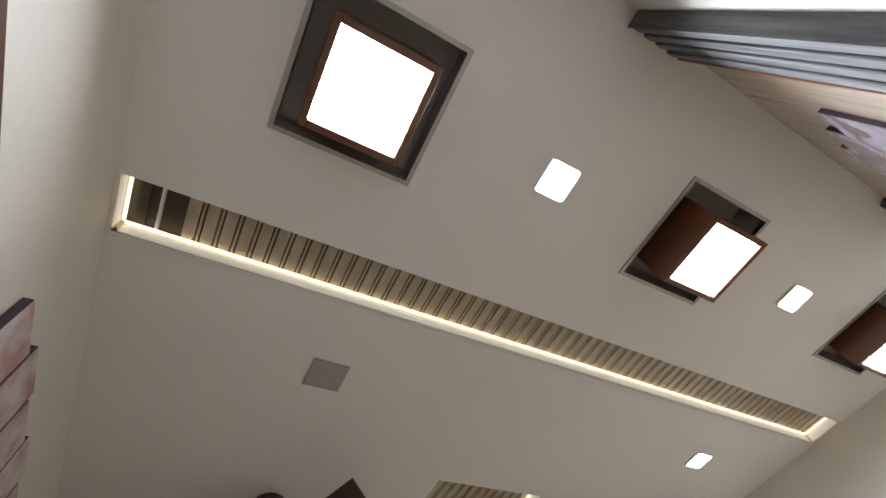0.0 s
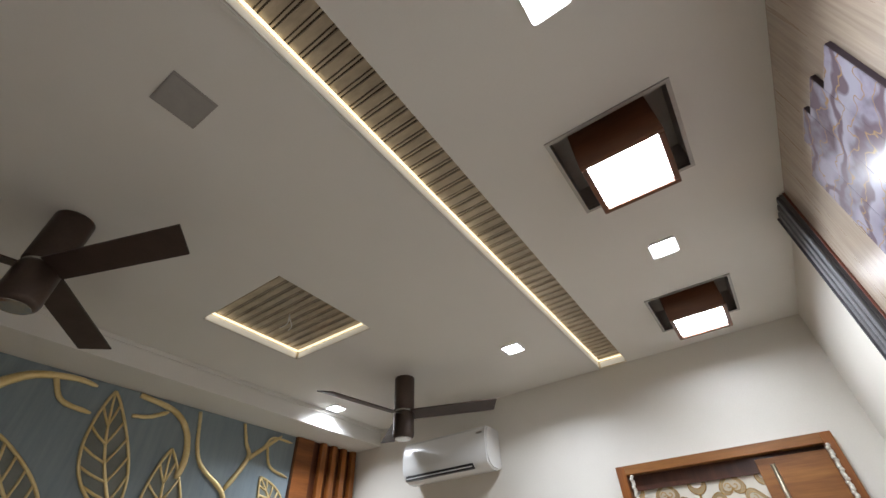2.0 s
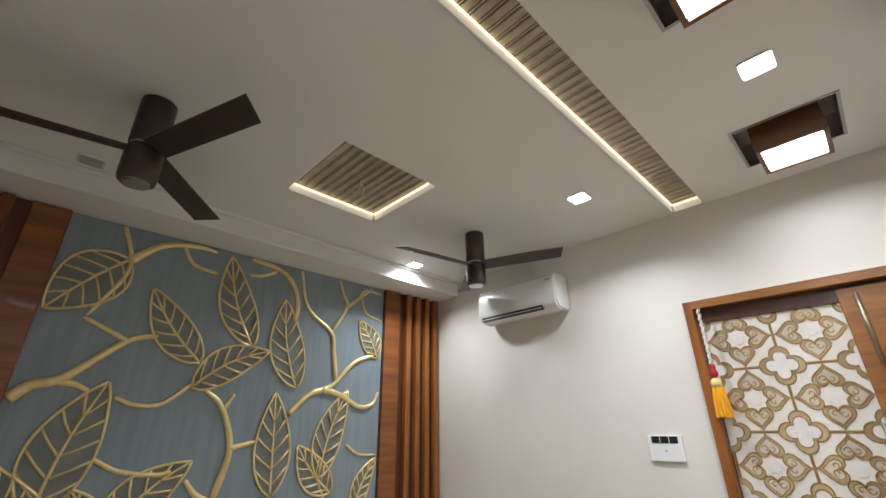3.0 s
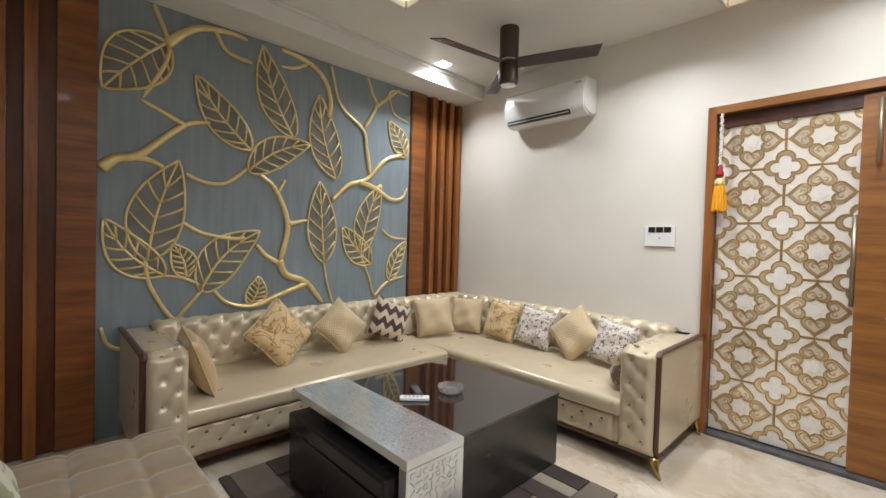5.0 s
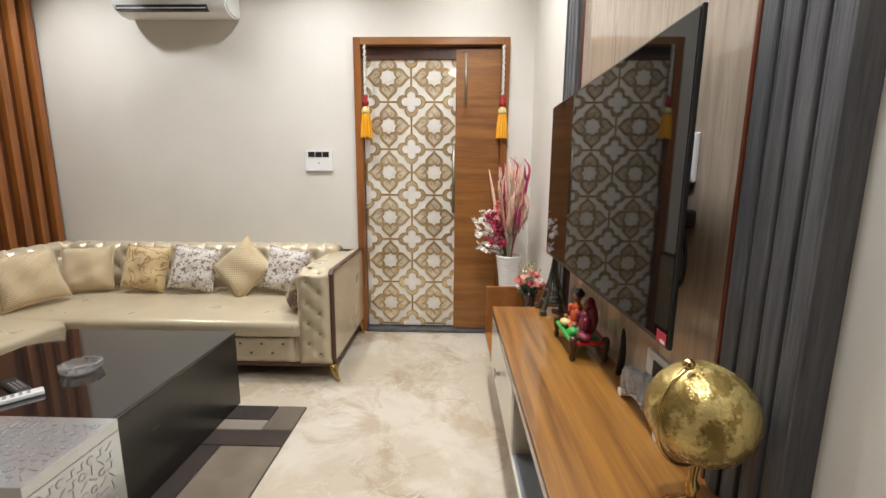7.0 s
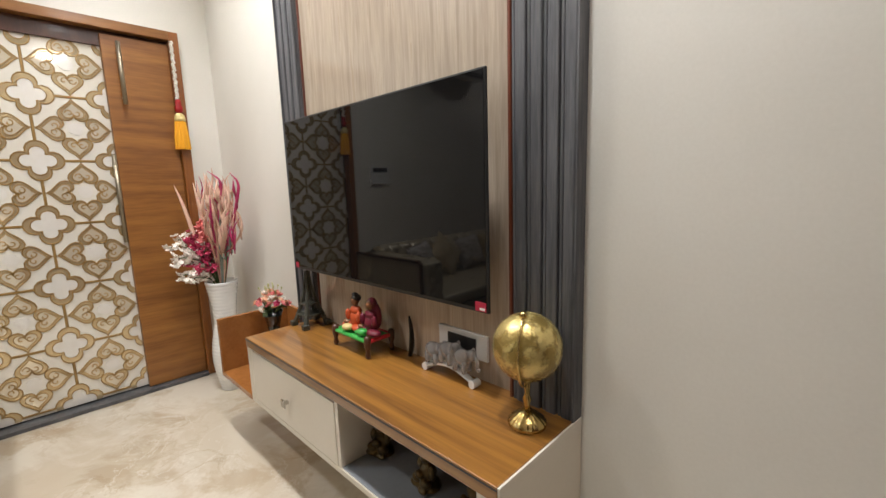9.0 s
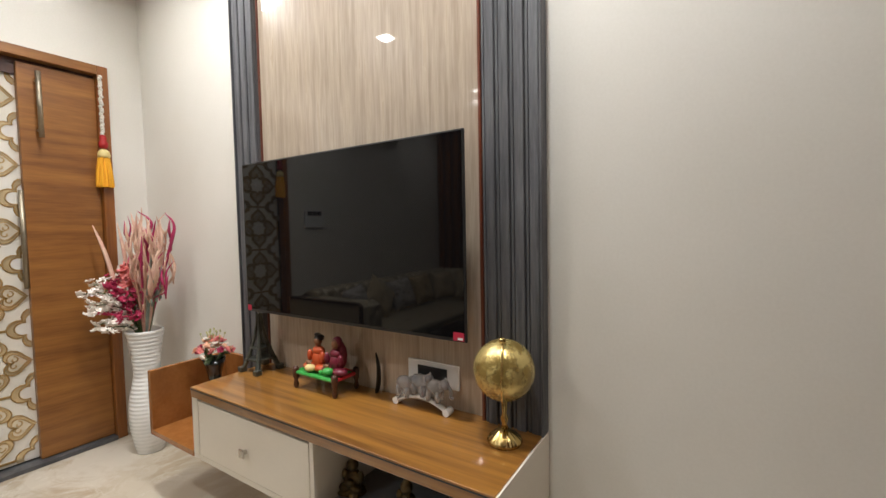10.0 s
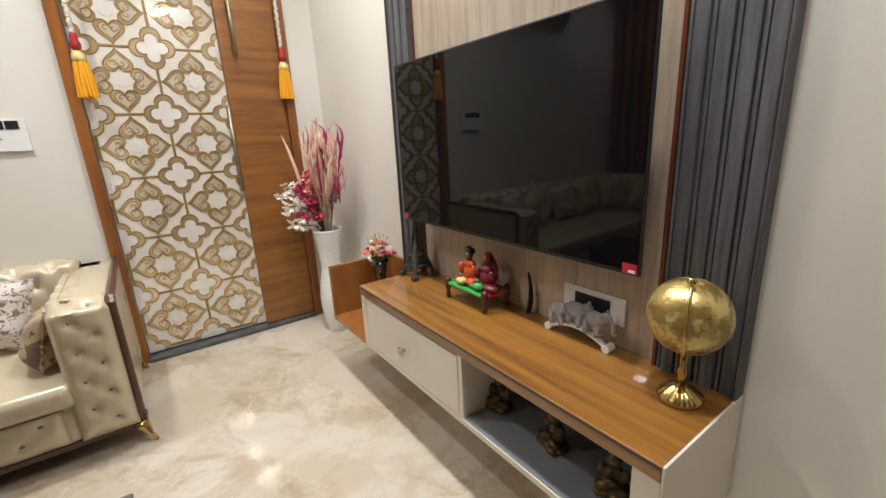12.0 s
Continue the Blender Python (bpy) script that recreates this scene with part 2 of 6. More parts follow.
def swirl_print(name):
    """A violet-grey print of curling strokes with brown and gold flecks."""
    mat = material(name, (0.36, 0.335, 0.43), 0.2, 0, (0.14, 0.105, 0.13), 4, fine=22, bump=0.0, contrast=(0.4, 0.62), coat=0.3)
    n, link = mat.node_tree.nodes, mat.node_tree.links.new
    bsdf = n["Principled BSDF"]
    coord = n.new("ShaderNodeTexCoord")
    for size, twist, low, high, colour in ((3.2, 5.0, 0.45, 0.95, (0.4, 0.38, 0.47)), (4.6, 7.0, 0.7, 0.95, (0.16, 0.12, 0.15)), (9.0, 8.0, 0.975, 0.998, (0.36, 0.23, 0.13))):
        wave, ramp, mix = n.new("ShaderNodeTexWave"), n.new("ShaderNodeMapRange"), n.new("ShaderNodeMix")
        wave.wave_type = "RINGS"
        wave.inputs["Scale"].default_value, wave.inputs["Distortion"].default_value = size, twist
        wave.inputs["Detail"].default_value, wave.inputs["Detail Scale"].default_value = 2.0, 1.6
        link(coord.outputs["Object"], wave.inputs["Vector"])
        ramp.inputs["From Min"].default_value, ramp.inputs["From Max"].default_value = low, high
        link(wave.outputs["Fac"], ramp.inputs["Value"])
        mix.data_type = "RGBA"
        link(ramp.outputs[0], mix.inputs["Factor"])
        link(bsdf.inputs["Base Color"].links[0].from_socket, mix.inputs["A"])
        mix.inputs["B"].default_value = (*colour, 1)
        link(mix.outputs["Result"], bsdf.inputs["Base Color"])
    return mat


ART = swirl_print("violet_grey_print")
ART_EDGE = material("dark_canvas_edge", (0.05, 0.03, 0.04), 0.6)
ART_FLORAL = material("pale_floral_print", (0.6, 0.55, 0.55), 0.4, 0, (0.4, 0.22, 0.2), 11, fine=20, bump=0.0, contrast=(0.42, 0.62))
SHADED_TEAK = material("shaded_teak_backboard", (0.115, 0.034, 0.01), 0.4, 0, (0.07, 0.02, 0.006), 3, (5, 5, 1), 16, 0.05)
LEAF_FILL = material("olive_grey_leaf_ground", (0.205, 0.22, 0.2), 0.5, 0.1, (0.155, 0.165, 0.145), 9, fine=120, bump=0.2)
FROSTED = material("white_frosted_glass", (0.77, 0.745, 0.7), 0.16, 0.1, (0.73, 0.69, 0.63), 5, fine=40, bump=0.0, coat=0.4)
GLOW_WHITE = glowing("lamp_diffuser", (1.0, 0.985, 0.955), BOX_GLOW)
GLOW_SPOT = glowing("downlight_diffuser", (1.0, 0.97, 0.93), 22.0)
# no lamp: emission stands in for strip light on the recess sides
GLOW_COVE_SIDE = glowing("glowing_cove_side", (1.0, 0.85, 0.6), 0.25)
GLOW_COVE = glowing("warm_strip", (1.0, 0.78, 0.46), COVE_GLOW)


# ---- mesh helpers ----


def mesh_object(name, bm, mat, smooth=False):
    bmesh.ops.recalc_face_normals(bm, faces=bm.faces)
    data = bpy.data.meshes.new(name)
    bm.to_mesh(data)
    bm.free()
    data.materials.append(mat)
    if smooth:
        for p in data.polygons:
            p.use_smooth = True
    return new(name, data)


def part(name, bm, mat, parent, label="", smooth=False):
    ob = mesh_object(name, bm, mat, smooth)
    ob.parent = parent
    if parent.parent is None:
        ob.matrix_parent_inverse = parent.matrix_basis.inverted()
    if label:
        ob["label"] = label
    return ob


def thing(name, x, y, z, label, category, group="", kind=""):
    ob = new(name)
    ob.empty_display_size = 0.1
    ob.matrix_basis = pose(x, y, z)
    return tagged(ob, label, category, group, kind)


def box(bm, x0, x1, y0, y1, z0, z1, bevel=0.0, seg=2):
    verts = bmesh.ops.create_cube(bm, size=1)["verts"]
    for v in verts:
        v.co = ((x0 + x1) / 2 + v.co.x * (x1 - x0), (y0 + y1) / 2 + v.co.y * (y1 - y0), (z0 + z1) / 2 + v.co.z * (z1 - z0))
    if bevel:
        edges = {e for v in verts for e in v.link_edges}
        bmesh.ops.bevel(bm, geom=list(edges), offset=bevel, segments=seg, profile=0.5, affect="EDGES")
    return bm


def boxed(*a, **k):
    return box(bmesh.new(), *a, **k)


def tube(bm, pts, radii, sides=8, flat=1.0, flat_axis=None, caps=True):
    """A round bar along points, thicker or thinner by radii; flat squeezes it along flat_axis."""
    pts = [Vector(p) for p in pts]
    if isinstance(radii, (int, float)):
        radii = [radii] * len(pts)
    rings, up = [], None
    for i, p in enumerate(pts):
        ahead = (pts[min(i + 1, len(pts) - 1)] - pts[max(i - 1, 0)]).normalized()
        if flat_axis is not None:
            side = ahead.cross(Vector(flat_axis)).normalized()
            up = Vector(flat_axis)
        else:
            ref = up if up is not None else (Vector((0, 0, 1)) if abs(ahead.z) < 0.9 else Vector((1, 0, 0)))
            side = ahead.cross(ref).normalized()
            up = side.cross(ahead).normalized()
        rings.append([bm.verts.new(p + radii[i] * (math.cos(a) * side + flat * math.sin(a) * up)) for a in [2 * math.pi * k / sides for k in range(sides)]])
    for a, b in zip(rings, rings[1:]):
        for k in range(sides):
            bm.faces.new((a[k], a[(k + 1) % sides], b[(k + 1) % sides], b[k]))
    if caps:
        bm.faces.new(rings[0][::-1])
        bm.faces.new(rings[-1])
    return bm


def lathe(bm, profile, centre=(0, 0, 0), sides=32):
    """A turned body from (radius, height) pairs."""
    rings = []
    for r, z in profile:
        rings.append([bm.verts.new((centre[0] + max(r, 1e-4) * math.cos(a), centre[1] + max(r, 1e-4) * math.sin(a), centre[2] + z)) for a in [2 * math.pi * k / sides for k in range(sides)]])
    for a, b in zip(rings, rings[1:]):
        for k in range(sides):
            bm.faces.new((a[k], a[(k + 1) % sides], b[(k + 1) % sides], b[k]))
    bm.faces.new(rings[0][::-1])
    bm.faces.new(rings[-1])
    return bm


def ball(bm, centre, r, squash=(1, 1, 1), level=2):
    for v in bmesh.ops.create_icosphere(bm, subdivisions=level, radius=r)["verts"]:
        v.co = Vector([centre[k] + v.co[k] * squash[k] for k in range(3)])
    return bm


def smooth_line(pts, steps=6):
    """A Catmull-Rom line through the points."""
    pts = [Vector(p) for p in pts]
    ext = [2 * pts[0] - pts[1], *pts, 2 * pts[-1] - pts[-2]]
    out = []
    for a, b, c, d in zip(ext, ext[1:], ext[2:], ext[3:]):
        for k in range(steps):
            t = k / steps
            out.append(0.5 * (2 * b + (c - a) * t + (2 * a - 5 * b + 4 * c - d) * t * t + (3 * b - a - 3 * c + d) * t**3))
    return [*out, pts[-1]]


def height_sheet(bm, nu, nv, place, back=None):
    """A sheet of nu x nv cells; place(u, v) gives the point for u, v in 0..1; back(u, v) closes it behind."""
    front = [[bm.verts.new(place(i / nu, j / nv)) for j in range(nv + 1)] for i in range(nu + 1)]
    for i in range(nu):
        for j in range(nv):
            bm.faces.new((front[i][j], front[i + 1][j], front[i + 1][j + 1], front[i][j + 1]))
    if back:
        rim = [(i, 0) for i in range(nu)] + [(nu, j) for j in range(nv)] + [(i, nv) for i in range(nu, 0, -1)] + [(0, j) for j in range(nv, 0, -1)]
        behind = [bm.verts.new(back(i / nu, j / nv)) for i, j in rim]
        m = len(rim)
        for k in range(m):
            i, j = rim[k]
            i2, j2 = rim[(k + 1) % m]
            bm.faces.new((front[i][j], behind[k], behind[(k + 1) % m], front[i2][j2]))
        bm.faces.new(behind)
    return bm


# ---- the room's shell ----


def structure(name, bm, mat, label, category):
    return tagged(mesh_object(name, bm, mat), label, category, kind="structure")


structure("floor", boxed(WEST - 0.15, 0.15, SOUTH - 0.15, NORTH + 0.15, -0.12, 0), FLOOR, "polished beige marble floor with brown clouds", "floor")
DOOR_S, DOOR_N, DOOR_TOP = -3.122, -2.035, 2.13
east = bmesh.new()
box(east, 0, 0.15, DOOR_N - 0.02, NORTH + 0.15, 0, 3.0)
box(east, 0, 0.15, SOUTH - 0.15, DOOR_S + 0.02, 0, 3.0)
box(east, 0, 0.15, DOOR_S + 0.02, DOOR_N - 0.02, DOOR_TOP - 0.02, 3.0)
structure("wall_east", east, WALL, "plain cream painted wall with a doorway", "wall")
structure("wall_south", boxed(WEST - 0.15, 0, SOUTH - 0.15, SOUTH, 0, 3.0), WALL, "plain cream painted wall behind the television", "wall")
structure("wall_north", boxed(WEST - 0.15, 0, NORTH, NORTH + 0.15, 0, 3.0), WALL, "cream wall behind the leaf relief", "wall")
structure("wall_west", boxed(WEST - 0.15, WEST, SOUTH, NORTH, 0, 3.0), WALL, "plain cream painted wall", "wall")

BOXES = [(-3.082, -2.797), (-1.782, -2.808), (-0.5, -2.813)]
BOX_HALF = 0.206
SLOT_Y = (-2.298, -2.106)
SQ = (-2.066, -1.423, -1.239, -0.597)


def ceiling_with_holes():
    """One slab whose openings are left out of a grid of cells."""
    holes = [(x - BOX_HALF, x + BOX_HALF, y - BOX_HALF, y + BOX_HALF) for x, y in BOXES]
    holes += [(WEST, 0.0, *SLOT_Y), SQ]
    xs = sorted({WEST, 0.0, *[v for h in holes for v in h[:2]]})
    ys = sorted({SOUTH, NORTH, *[v for h in holes for v in h[2:]]})
    bm = bmesh.new()
    for x0, x1 in zip(xs, xs[1:]):
        for y0, y1 in zip(ys, ys[1:]):
            cx, cy = (x0 + x1) / 2, (y0 + y1) / 2
            if not any(h[0] < cx < h[1] and h[2] < cy < h[3] for h in holes):
                vs = [bm.verts.new(p) for p in ((x0, y0, CEIL), (x0, y1, CEIL), (x1, y1, CEIL), (x1, y0, CEIL))]
                bm.faces.new(vs)
    bmesh.ops.remove_doubles(bm, verts=bm.verts, dist=1e-4)
    up = bmesh.ops.extrude_face_region(bm, geom=list(bm.faces))["geom"]
    for v in up:
        if isinstance(v, bmesh.types.BMVert):
            v.co.z += 0.02
    return bm


structure("ceiling", ceiling_with_holes(), CEILING, "warm grey-white painted false ceiling with lit recesses", "ceiling")
structure("ceiling_slab", boxed(WEST - 0.15, 0.15, SOUTH - 0.15, NORTH + 0.15, 3.0, 3.1), CEILING, "plain concrete slab over the false ceiling", "ceiling")
structure("soffit", boxed(WEST + 0.002, -0.002, -0.058, NORTH - 0.002, 2.617, CEIL - 0.002, bevel=0.004), CEILING, "dropped painted soffit over the leaf wall", "soffit")
structure("soffit_trim", boxed(WEST + 0.003, -0.003, -0.074, -0.06, CEIL - 0.03, CEIL - 0.002, bevel=0.003), CEILING, "thin painted bead along the soffit edge", "trim")


def ribbed_recess(name, x0, x1, y0, y1, label, glow_sides, bare=0.0):
    """A lit tray in the ceiling: painted sides, a ribbed panel above and warm strips."""
    top = CEIL + 0.06
    tray = thing(name, (x0 + x1) / 2, (y0 + y1) / 2, CEIL, label, "ceiling recess", kind="structure")
    sides = bmesh.new()
    for a in ((x0 - 0.012, x0, y0, y1), (x1, x1 + 0.012, y0, y1), (x0 - 0.012, x1 + 0.012, y0 - 0.012, y0), (x0 - 0.012, x1 + 0.012, y1, y1 + 0.012)):
        box(sides, *a, CEIL + 0.001, top + 0.03)
    part("side", sides, COVE, tray)
    part("backing", boxed(x0 - 0.01, x1 + 0.01, y0 - 0.01, y1 + 0.01, top + 0.012, top + 0.025), RIB_GAP, tray)
    pitch, count = 0.054, int((x1 - x0) / 0.054)
    for k in range(count + 1):
        a = x0 + k * pitch
        if a < x0 + bare:
            continue
        if a + 0.04 < x1:
            part("wide_rib", boxed(a + 0.0005, min(a + 0.036, x1), y0 + 0.002, y1 - 0.002, top, top + 0.011, bevel=0.003, seg=1), RIB, tray)
        if a + 0.055 < x1:
            part("narrow_rib", boxed(a + 0.041, a + 0.0485, y0 + 0.002, y1 - 0.002, top + 0.003, top + 0.011), RIB, tray)
    if bare:
        part("end_rib", boxed(x0 + 0.03, x0 + 0.06, y0 + 0.002, y1 - 0.002, top + 0.004, top + 0.011), RIB_GAP, tray, "dark end rib")
        part("end_strip", boxed(x0 + bare - 0.03, x0 + bare - 0.022, y0 + 0.002, y1 - 0.002, top - 0.004, top + 0.011), WHITE_GLOSS, tray, "pale end strip")
    # each diffuser is an added panel whose glow stands in for the lit side
    if "n" in glow_sides:
        part("diffuser", boxed(x0 + 0.015, x1 - 0.015, y1 - 0.004, y1 - 0.001, CEIL + 0.004, top - 0.018), GLOW_COVE_SIDE, tray, "cream recess side with added glow")
        part("light_strip", boxed(x0 + 0.015, x1 - 0.015, y1 - 0.014, y1 - 0.006, top - 0.013, top - 0.005), GLOW_COVE, tray, "warm light strip")
    if "e" in glow_sides:
        part("diffuser", boxed(x1 - 0.004, x1 - 0.001, y0 + 0.01, y1 - 0.015, CEIL + 0.004, top - 0.018), GLOW_COVE_SIDE, tray, "cream recess side with added glow")
        part("light_strip", boxed(x1 - 0.014, x1 - 0.006, y0 + 0.01, y1 - 0.015, top - 0.013, top - 0.005), GLOW_COVE, tray)
    if "w" in glow_sides:
        part("diffuser", boxed(x0 + 0.001, x0 + 0.004, y0 + 0.01, y1 - 0.015, CEIL + 0.004, top - 0.018), GLOW_COVE_SIDE, tray, "cream recess side with added glow")
        part("light_strip", boxed(x0 + 0.006, x0 + 0.014, y0 + 0.01, y1 - 0.015, top - 0.013, top - 0.005), GLOW_COVE, tray)
    return tray


ribbed_recess("ceiling_slot", WEST + 0.013, -0.013, *SLOT_Y, "long ceiling slot with bronze ribs and warm strip light", "new", 0.12)
square = ribbed_recess("ceiling_tray", *SQ, "square ceiling tray with bronze ribs and warm strip light", "new")
hook = bmesh.new()
tube(hook, [(-1.74, -0.9, CEIL + 0.085), (-1.74, -0.9, CEIL + 0.05), (-1.735, -0.895, CEIL + 0.03)], 0.004)
tube(hook, smooth_line([(-1.74, -0.9, CEIL + 0.05), (-1.72, -0.86, CEIL + 0.03), (-1.735, -0.82, CEIL + 0.012)]), 0.003)
tube(hook, smooth_line([(-1.74, -0.9, CEIL + 0.05), (-1.70, -0.88, CEIL + 0.02), (-1.69, -0.84, CEIL + 0.008)]), 0.003)
part("loose_wire", hook, WHITE_GLOSS, square, "loose wires on a hook")


def box_pendant(x, y):
    """A wooden square tube with a glowing panel, set in a grey recess."""
    p = thing("box_ceiling_light", x, y, CEIL, "square teak box light glowing white in a grey ceiling recess", "ceiling light", "box lights in the ceiling")
    h = BOX_HALF
    liner = bmesh.new()
    for a in ((x - h - 0.012, x - h, y - h, y + h), (x + h, x + h + 0.012, y - h, y + h), (x - h - 0.012, x + h + 0.012, y - h - 0.012, y - h), (x - h - 0.012, x + h + 0.012, y + h, y + h + 0.012)):
        box(liner, *a, CEIL + 0.001, CEIL + 0.14)
    part("recess_side", liner, RECESS, p)
    part("recess_top", boxed(x - h, x + h, y - h, y + h, CEIL + 0.13, CEIL + 0.14), RECESS, p)
    trim = bmesh.new()
    for a in ((x - h - 0.006, x - h + 0.008, y - h - 0.006, y + h + 0.006), (x + h - 0.008, x + h + 0.006, y - h - 0.006, y + h + 0.006), (x - h + 0.008, x + h - 0.008, y - h - 0.006, y - h + 0.008), (x - h + 0.008, x + h - 0.008, y + h - 0.008, y + h + 0.006)):
        box(trim, *a, CEIL - 0.006, CEIL - 0.0005)
    part("trim", trim, TRIM, p)
    w, t, z0, z1 = 0.138, 0.02, 2.64, CEIL + 0.129
    for a in ((x - w, x - w + t, y - w, y + w), (x + w - t, x + w, y - w, y + w), (x - w + t, x + w - t, y - w, y - w + t), (x - w + t, x + w - t, y + w - t, y + w)):
        part("side_board", boxed(*a, z0, z1, bevel=0.002, seg=1), WOOD_BOX, p)
    part("diffuser", boxed(x - w + t, x + w - t, y - w + t, y + w - t, z0 + 0.02, z0 + 0.026), GLOW_WHITE, p, "glowing white diffuser")
    return p


WOOD_BOX = material("red_brown_box_wood", (0.16, 0.062, 0.026), 0.35, 0, (0.1, 0.036, 0.015), 3, (1, 1, 6), 18, 0.05, coat=0.2)
for c in BOXES:
    box_pendant(*c)


def downlight(x, y, glow):
    d = thing("downlight", x, y, CEIL, "lit square recessed white downlight" if glow else "unlit square white downlight", "downlight", "downlights")
    part("bezel", boxed(x - 0.058, x + 0.058, y - 0.058, y + 0.058, CEIL - 0.006, CEIL - 0.0005, bevel=0.012), WHITE_GLOSS, d)
    part("diffuser", boxed(x - 0.049, x + 0.049, y - 0.049, y + 0.049, CEIL - 0.01, CEIL - 0.0065, bevel=0.0015), GLOW_SPOT if glow else GREY_GRILLE, d)


for spot in LIT_SPOTS:
    downlight(*spot, True)
for spot in DARK_SPOTS:
    downlight(*spot, False)
speaker = thing("ceiling_speaker", -2.827, -1.75, CEIL, "flush square grey ceiling speaker grille", "speaker")
part("frame", boxed(-2.899, -2.755, -1.821, -1.678, CEIL - 0.004, CEIL - 0.0005, bevel=0.002), GREY_GRILLE, speaker)
part("grille", boxed(-2.892, -2.762, -1.814, -1.685, CEIL - 0.007, CEIL - 0.0042), GREY_GRILLE, speaker)


structure("slot_bead", boxed(WEST + 0.003, -0.003, SLOT_Y[1] + 0.006, SLOT_Y[1] + 0.02, CEIL - 0.006, CEIL - 0.0005, bevel=0.002), CEILING, "thin painted bead beside the ceiling slot", "trim")

# ---- door wall ----
door = thing("door_1", 0, (DOOR_S + DOOR_N) / 2, 0, "closed teak door with a patterned glass leaf and a solid leaf", "door", kind="structure")
FW = 0.05
part("jamb", boxed(-0.035, 0.15, DOOR_N - FW, DOOR_N, 0, DOOR_TOP, bevel=0.003), WOOD_UP, door)
part("jamb", boxed(-0.035, 0.15, DOOR_S, DOOR_S + FW, 0, DOOR_TOP, bevel=0.003), WOOD_UP, door)
part("lintel", boxed(-0.036, 0.15, DOOR_S + FW, DOOR_N - FW, DOOR_TOP - FW, DOOR_TOP, bevel=0.003), WOOD, door)
part("track_cover", boxed(0.02, 0.1, DOOR_S + FW, DOOR_N - FW, 2.0, DOOR_TOP - FW), DARK_WOOD, door)
part("backing", boxed(0.12, 0.15, DOOR_S + FW, DOOR_N - FW, 0, 2.0), DARK_WOOD, door)
part("threshold", boxed(-0.045, 0.15, DOOR_S + FW, DOOR_N - FW, 0.0, 0.022, bevel=0.003), STONE, door, "dark stone threshold")
PANE_S, PANE_N, PANE_B, PANE_T = -2.772, -2.09, 0.03, 2.03
pane = part("glass_leaf", boxed(0.036, 0.048, PANE_S, PANE_N, PANE_B, PANE_T, bevel=0.002), DOOR_PANE, door, "white glass leaf with champagne mirror hearts and gold tracery")
edge = bmesh.new()
box(edge, 0.024, 0.052, PANE_N - 0.001, PANE_N + 0.004, PANE_B, PANE_T)
part("edge_strip", edge, CHROME, pane)
solid = part("solid_leaf", boxed(-0.004, 0.034, DOOR_S + FW + 0.002, PANE_S + 0.02, 0.026, 2.06, bevel=0.003), WOOD, door, "solid teak leaf with cross grain")


def pull_handle(parent, x, y, z0, z1):
    bm = bmesh.new()
    tube(bm, [(x, y, z0), (x, y, z1)], 0.011, 12)
    for z in (z0 + 0.04, z1 - 0.04):
        tube(bm, [(x, y, z), (x + 0.05, y, z)], 0.007, 8)
    part("handle", bm, HANDLE, parent, "dull bronze pull handle", True)


pull_handle(solid, -0.05, -2.822, 1.69, 2.02)
pull_handle(pane, 0.004, -2.742, 0.92, 1.42)


def ribbon(bm, line, width, depth, x, closed=False):
    """A flat raised band along a line of (y, z) on the door leaf."""
    n = len(line)
    rings = []
    for i in range(n):
        a, b = (line[i - 1], line[(i + 1) % n]) if closed else (line[max(i - 1, 0)], line[min(i + 1, n - 1)])
        dy, dz = b[0] - a[0], b[1] - a[1]
        size = math.hypot(dy, dz) or 1
        ny, nz = -dz / size * width / 2, dy / size * width / 2
        y, z = line[i]
        rings.append([bm.verts.new(p) for p in ((x, y + ny, z + nz), (x - depth, y + ny * 0.7, z + nz * 0.7), (x - depth, y - ny * 0.7, z - nz * 0.7), (x, y - ny, z - nz))])
    for i in range(n if closed else n - 1):
        a, b = rings[i], rings[(i + 1) % n]
        for k in range(3):
            bm.faces.new((a[k], a[k + 1], b[k + 1], b[k]))
    if not closed:
        bm.faces.new(rings[0])
        bm.faces.new(rings[-1][::-1])


def clipped(line):
    """The runs of a line that lie on the pane."""
    runs, run = [], []
    for y, z in line:
        if PANE_S + 0.022 < y < PANE_N - 0.004 and PANE_B + 0.004 < z < PANE_T - 0.004:
            run.append((y, z))
        else:
            if len(run) > 1:
                runs.append(run)
            run = []
    if len(run) > 1:
        runs.append(run)
    return runs


TILE_Y, TILE_Z, FACE = 0.333, 0.333, 0.0358


def heart(cy, cz, turn, size):
    """A heart with its point away from the tile's centre."""
    out = []
    for k in range(25):
        t = 2 * math.pi * k / 24
        u, v = 16 * math.sin(t) ** 3 / 17, -(13 * math.cos(t) - 5 * math.cos(2 * t) - 2 * math.cos(3 * t) - math.cos(4 * t)) / 17
        u, v = u * size, v * size
        out.append((cy + u * math.cos(turn) - v * math.sin(turn), cz + u * math.sin(turn) + v * math.cos(turn)))
    return out


def curl(cy, cz, turn, size, hand):
    out = []
    for k in range(14):
        a, r = hand * k * 0.42, size * (1 - k / 18)
        u, v = hand * 0.5 * size + r * 0.55 * math.cos(a), -0.25 * size + r * 0.55 * math.sin(a)
        out.append((cy + u * math.cos(turn) - v * math.sin(turn), cz + u * math.sin(turn) + v * math.cos(turn)))
    return out


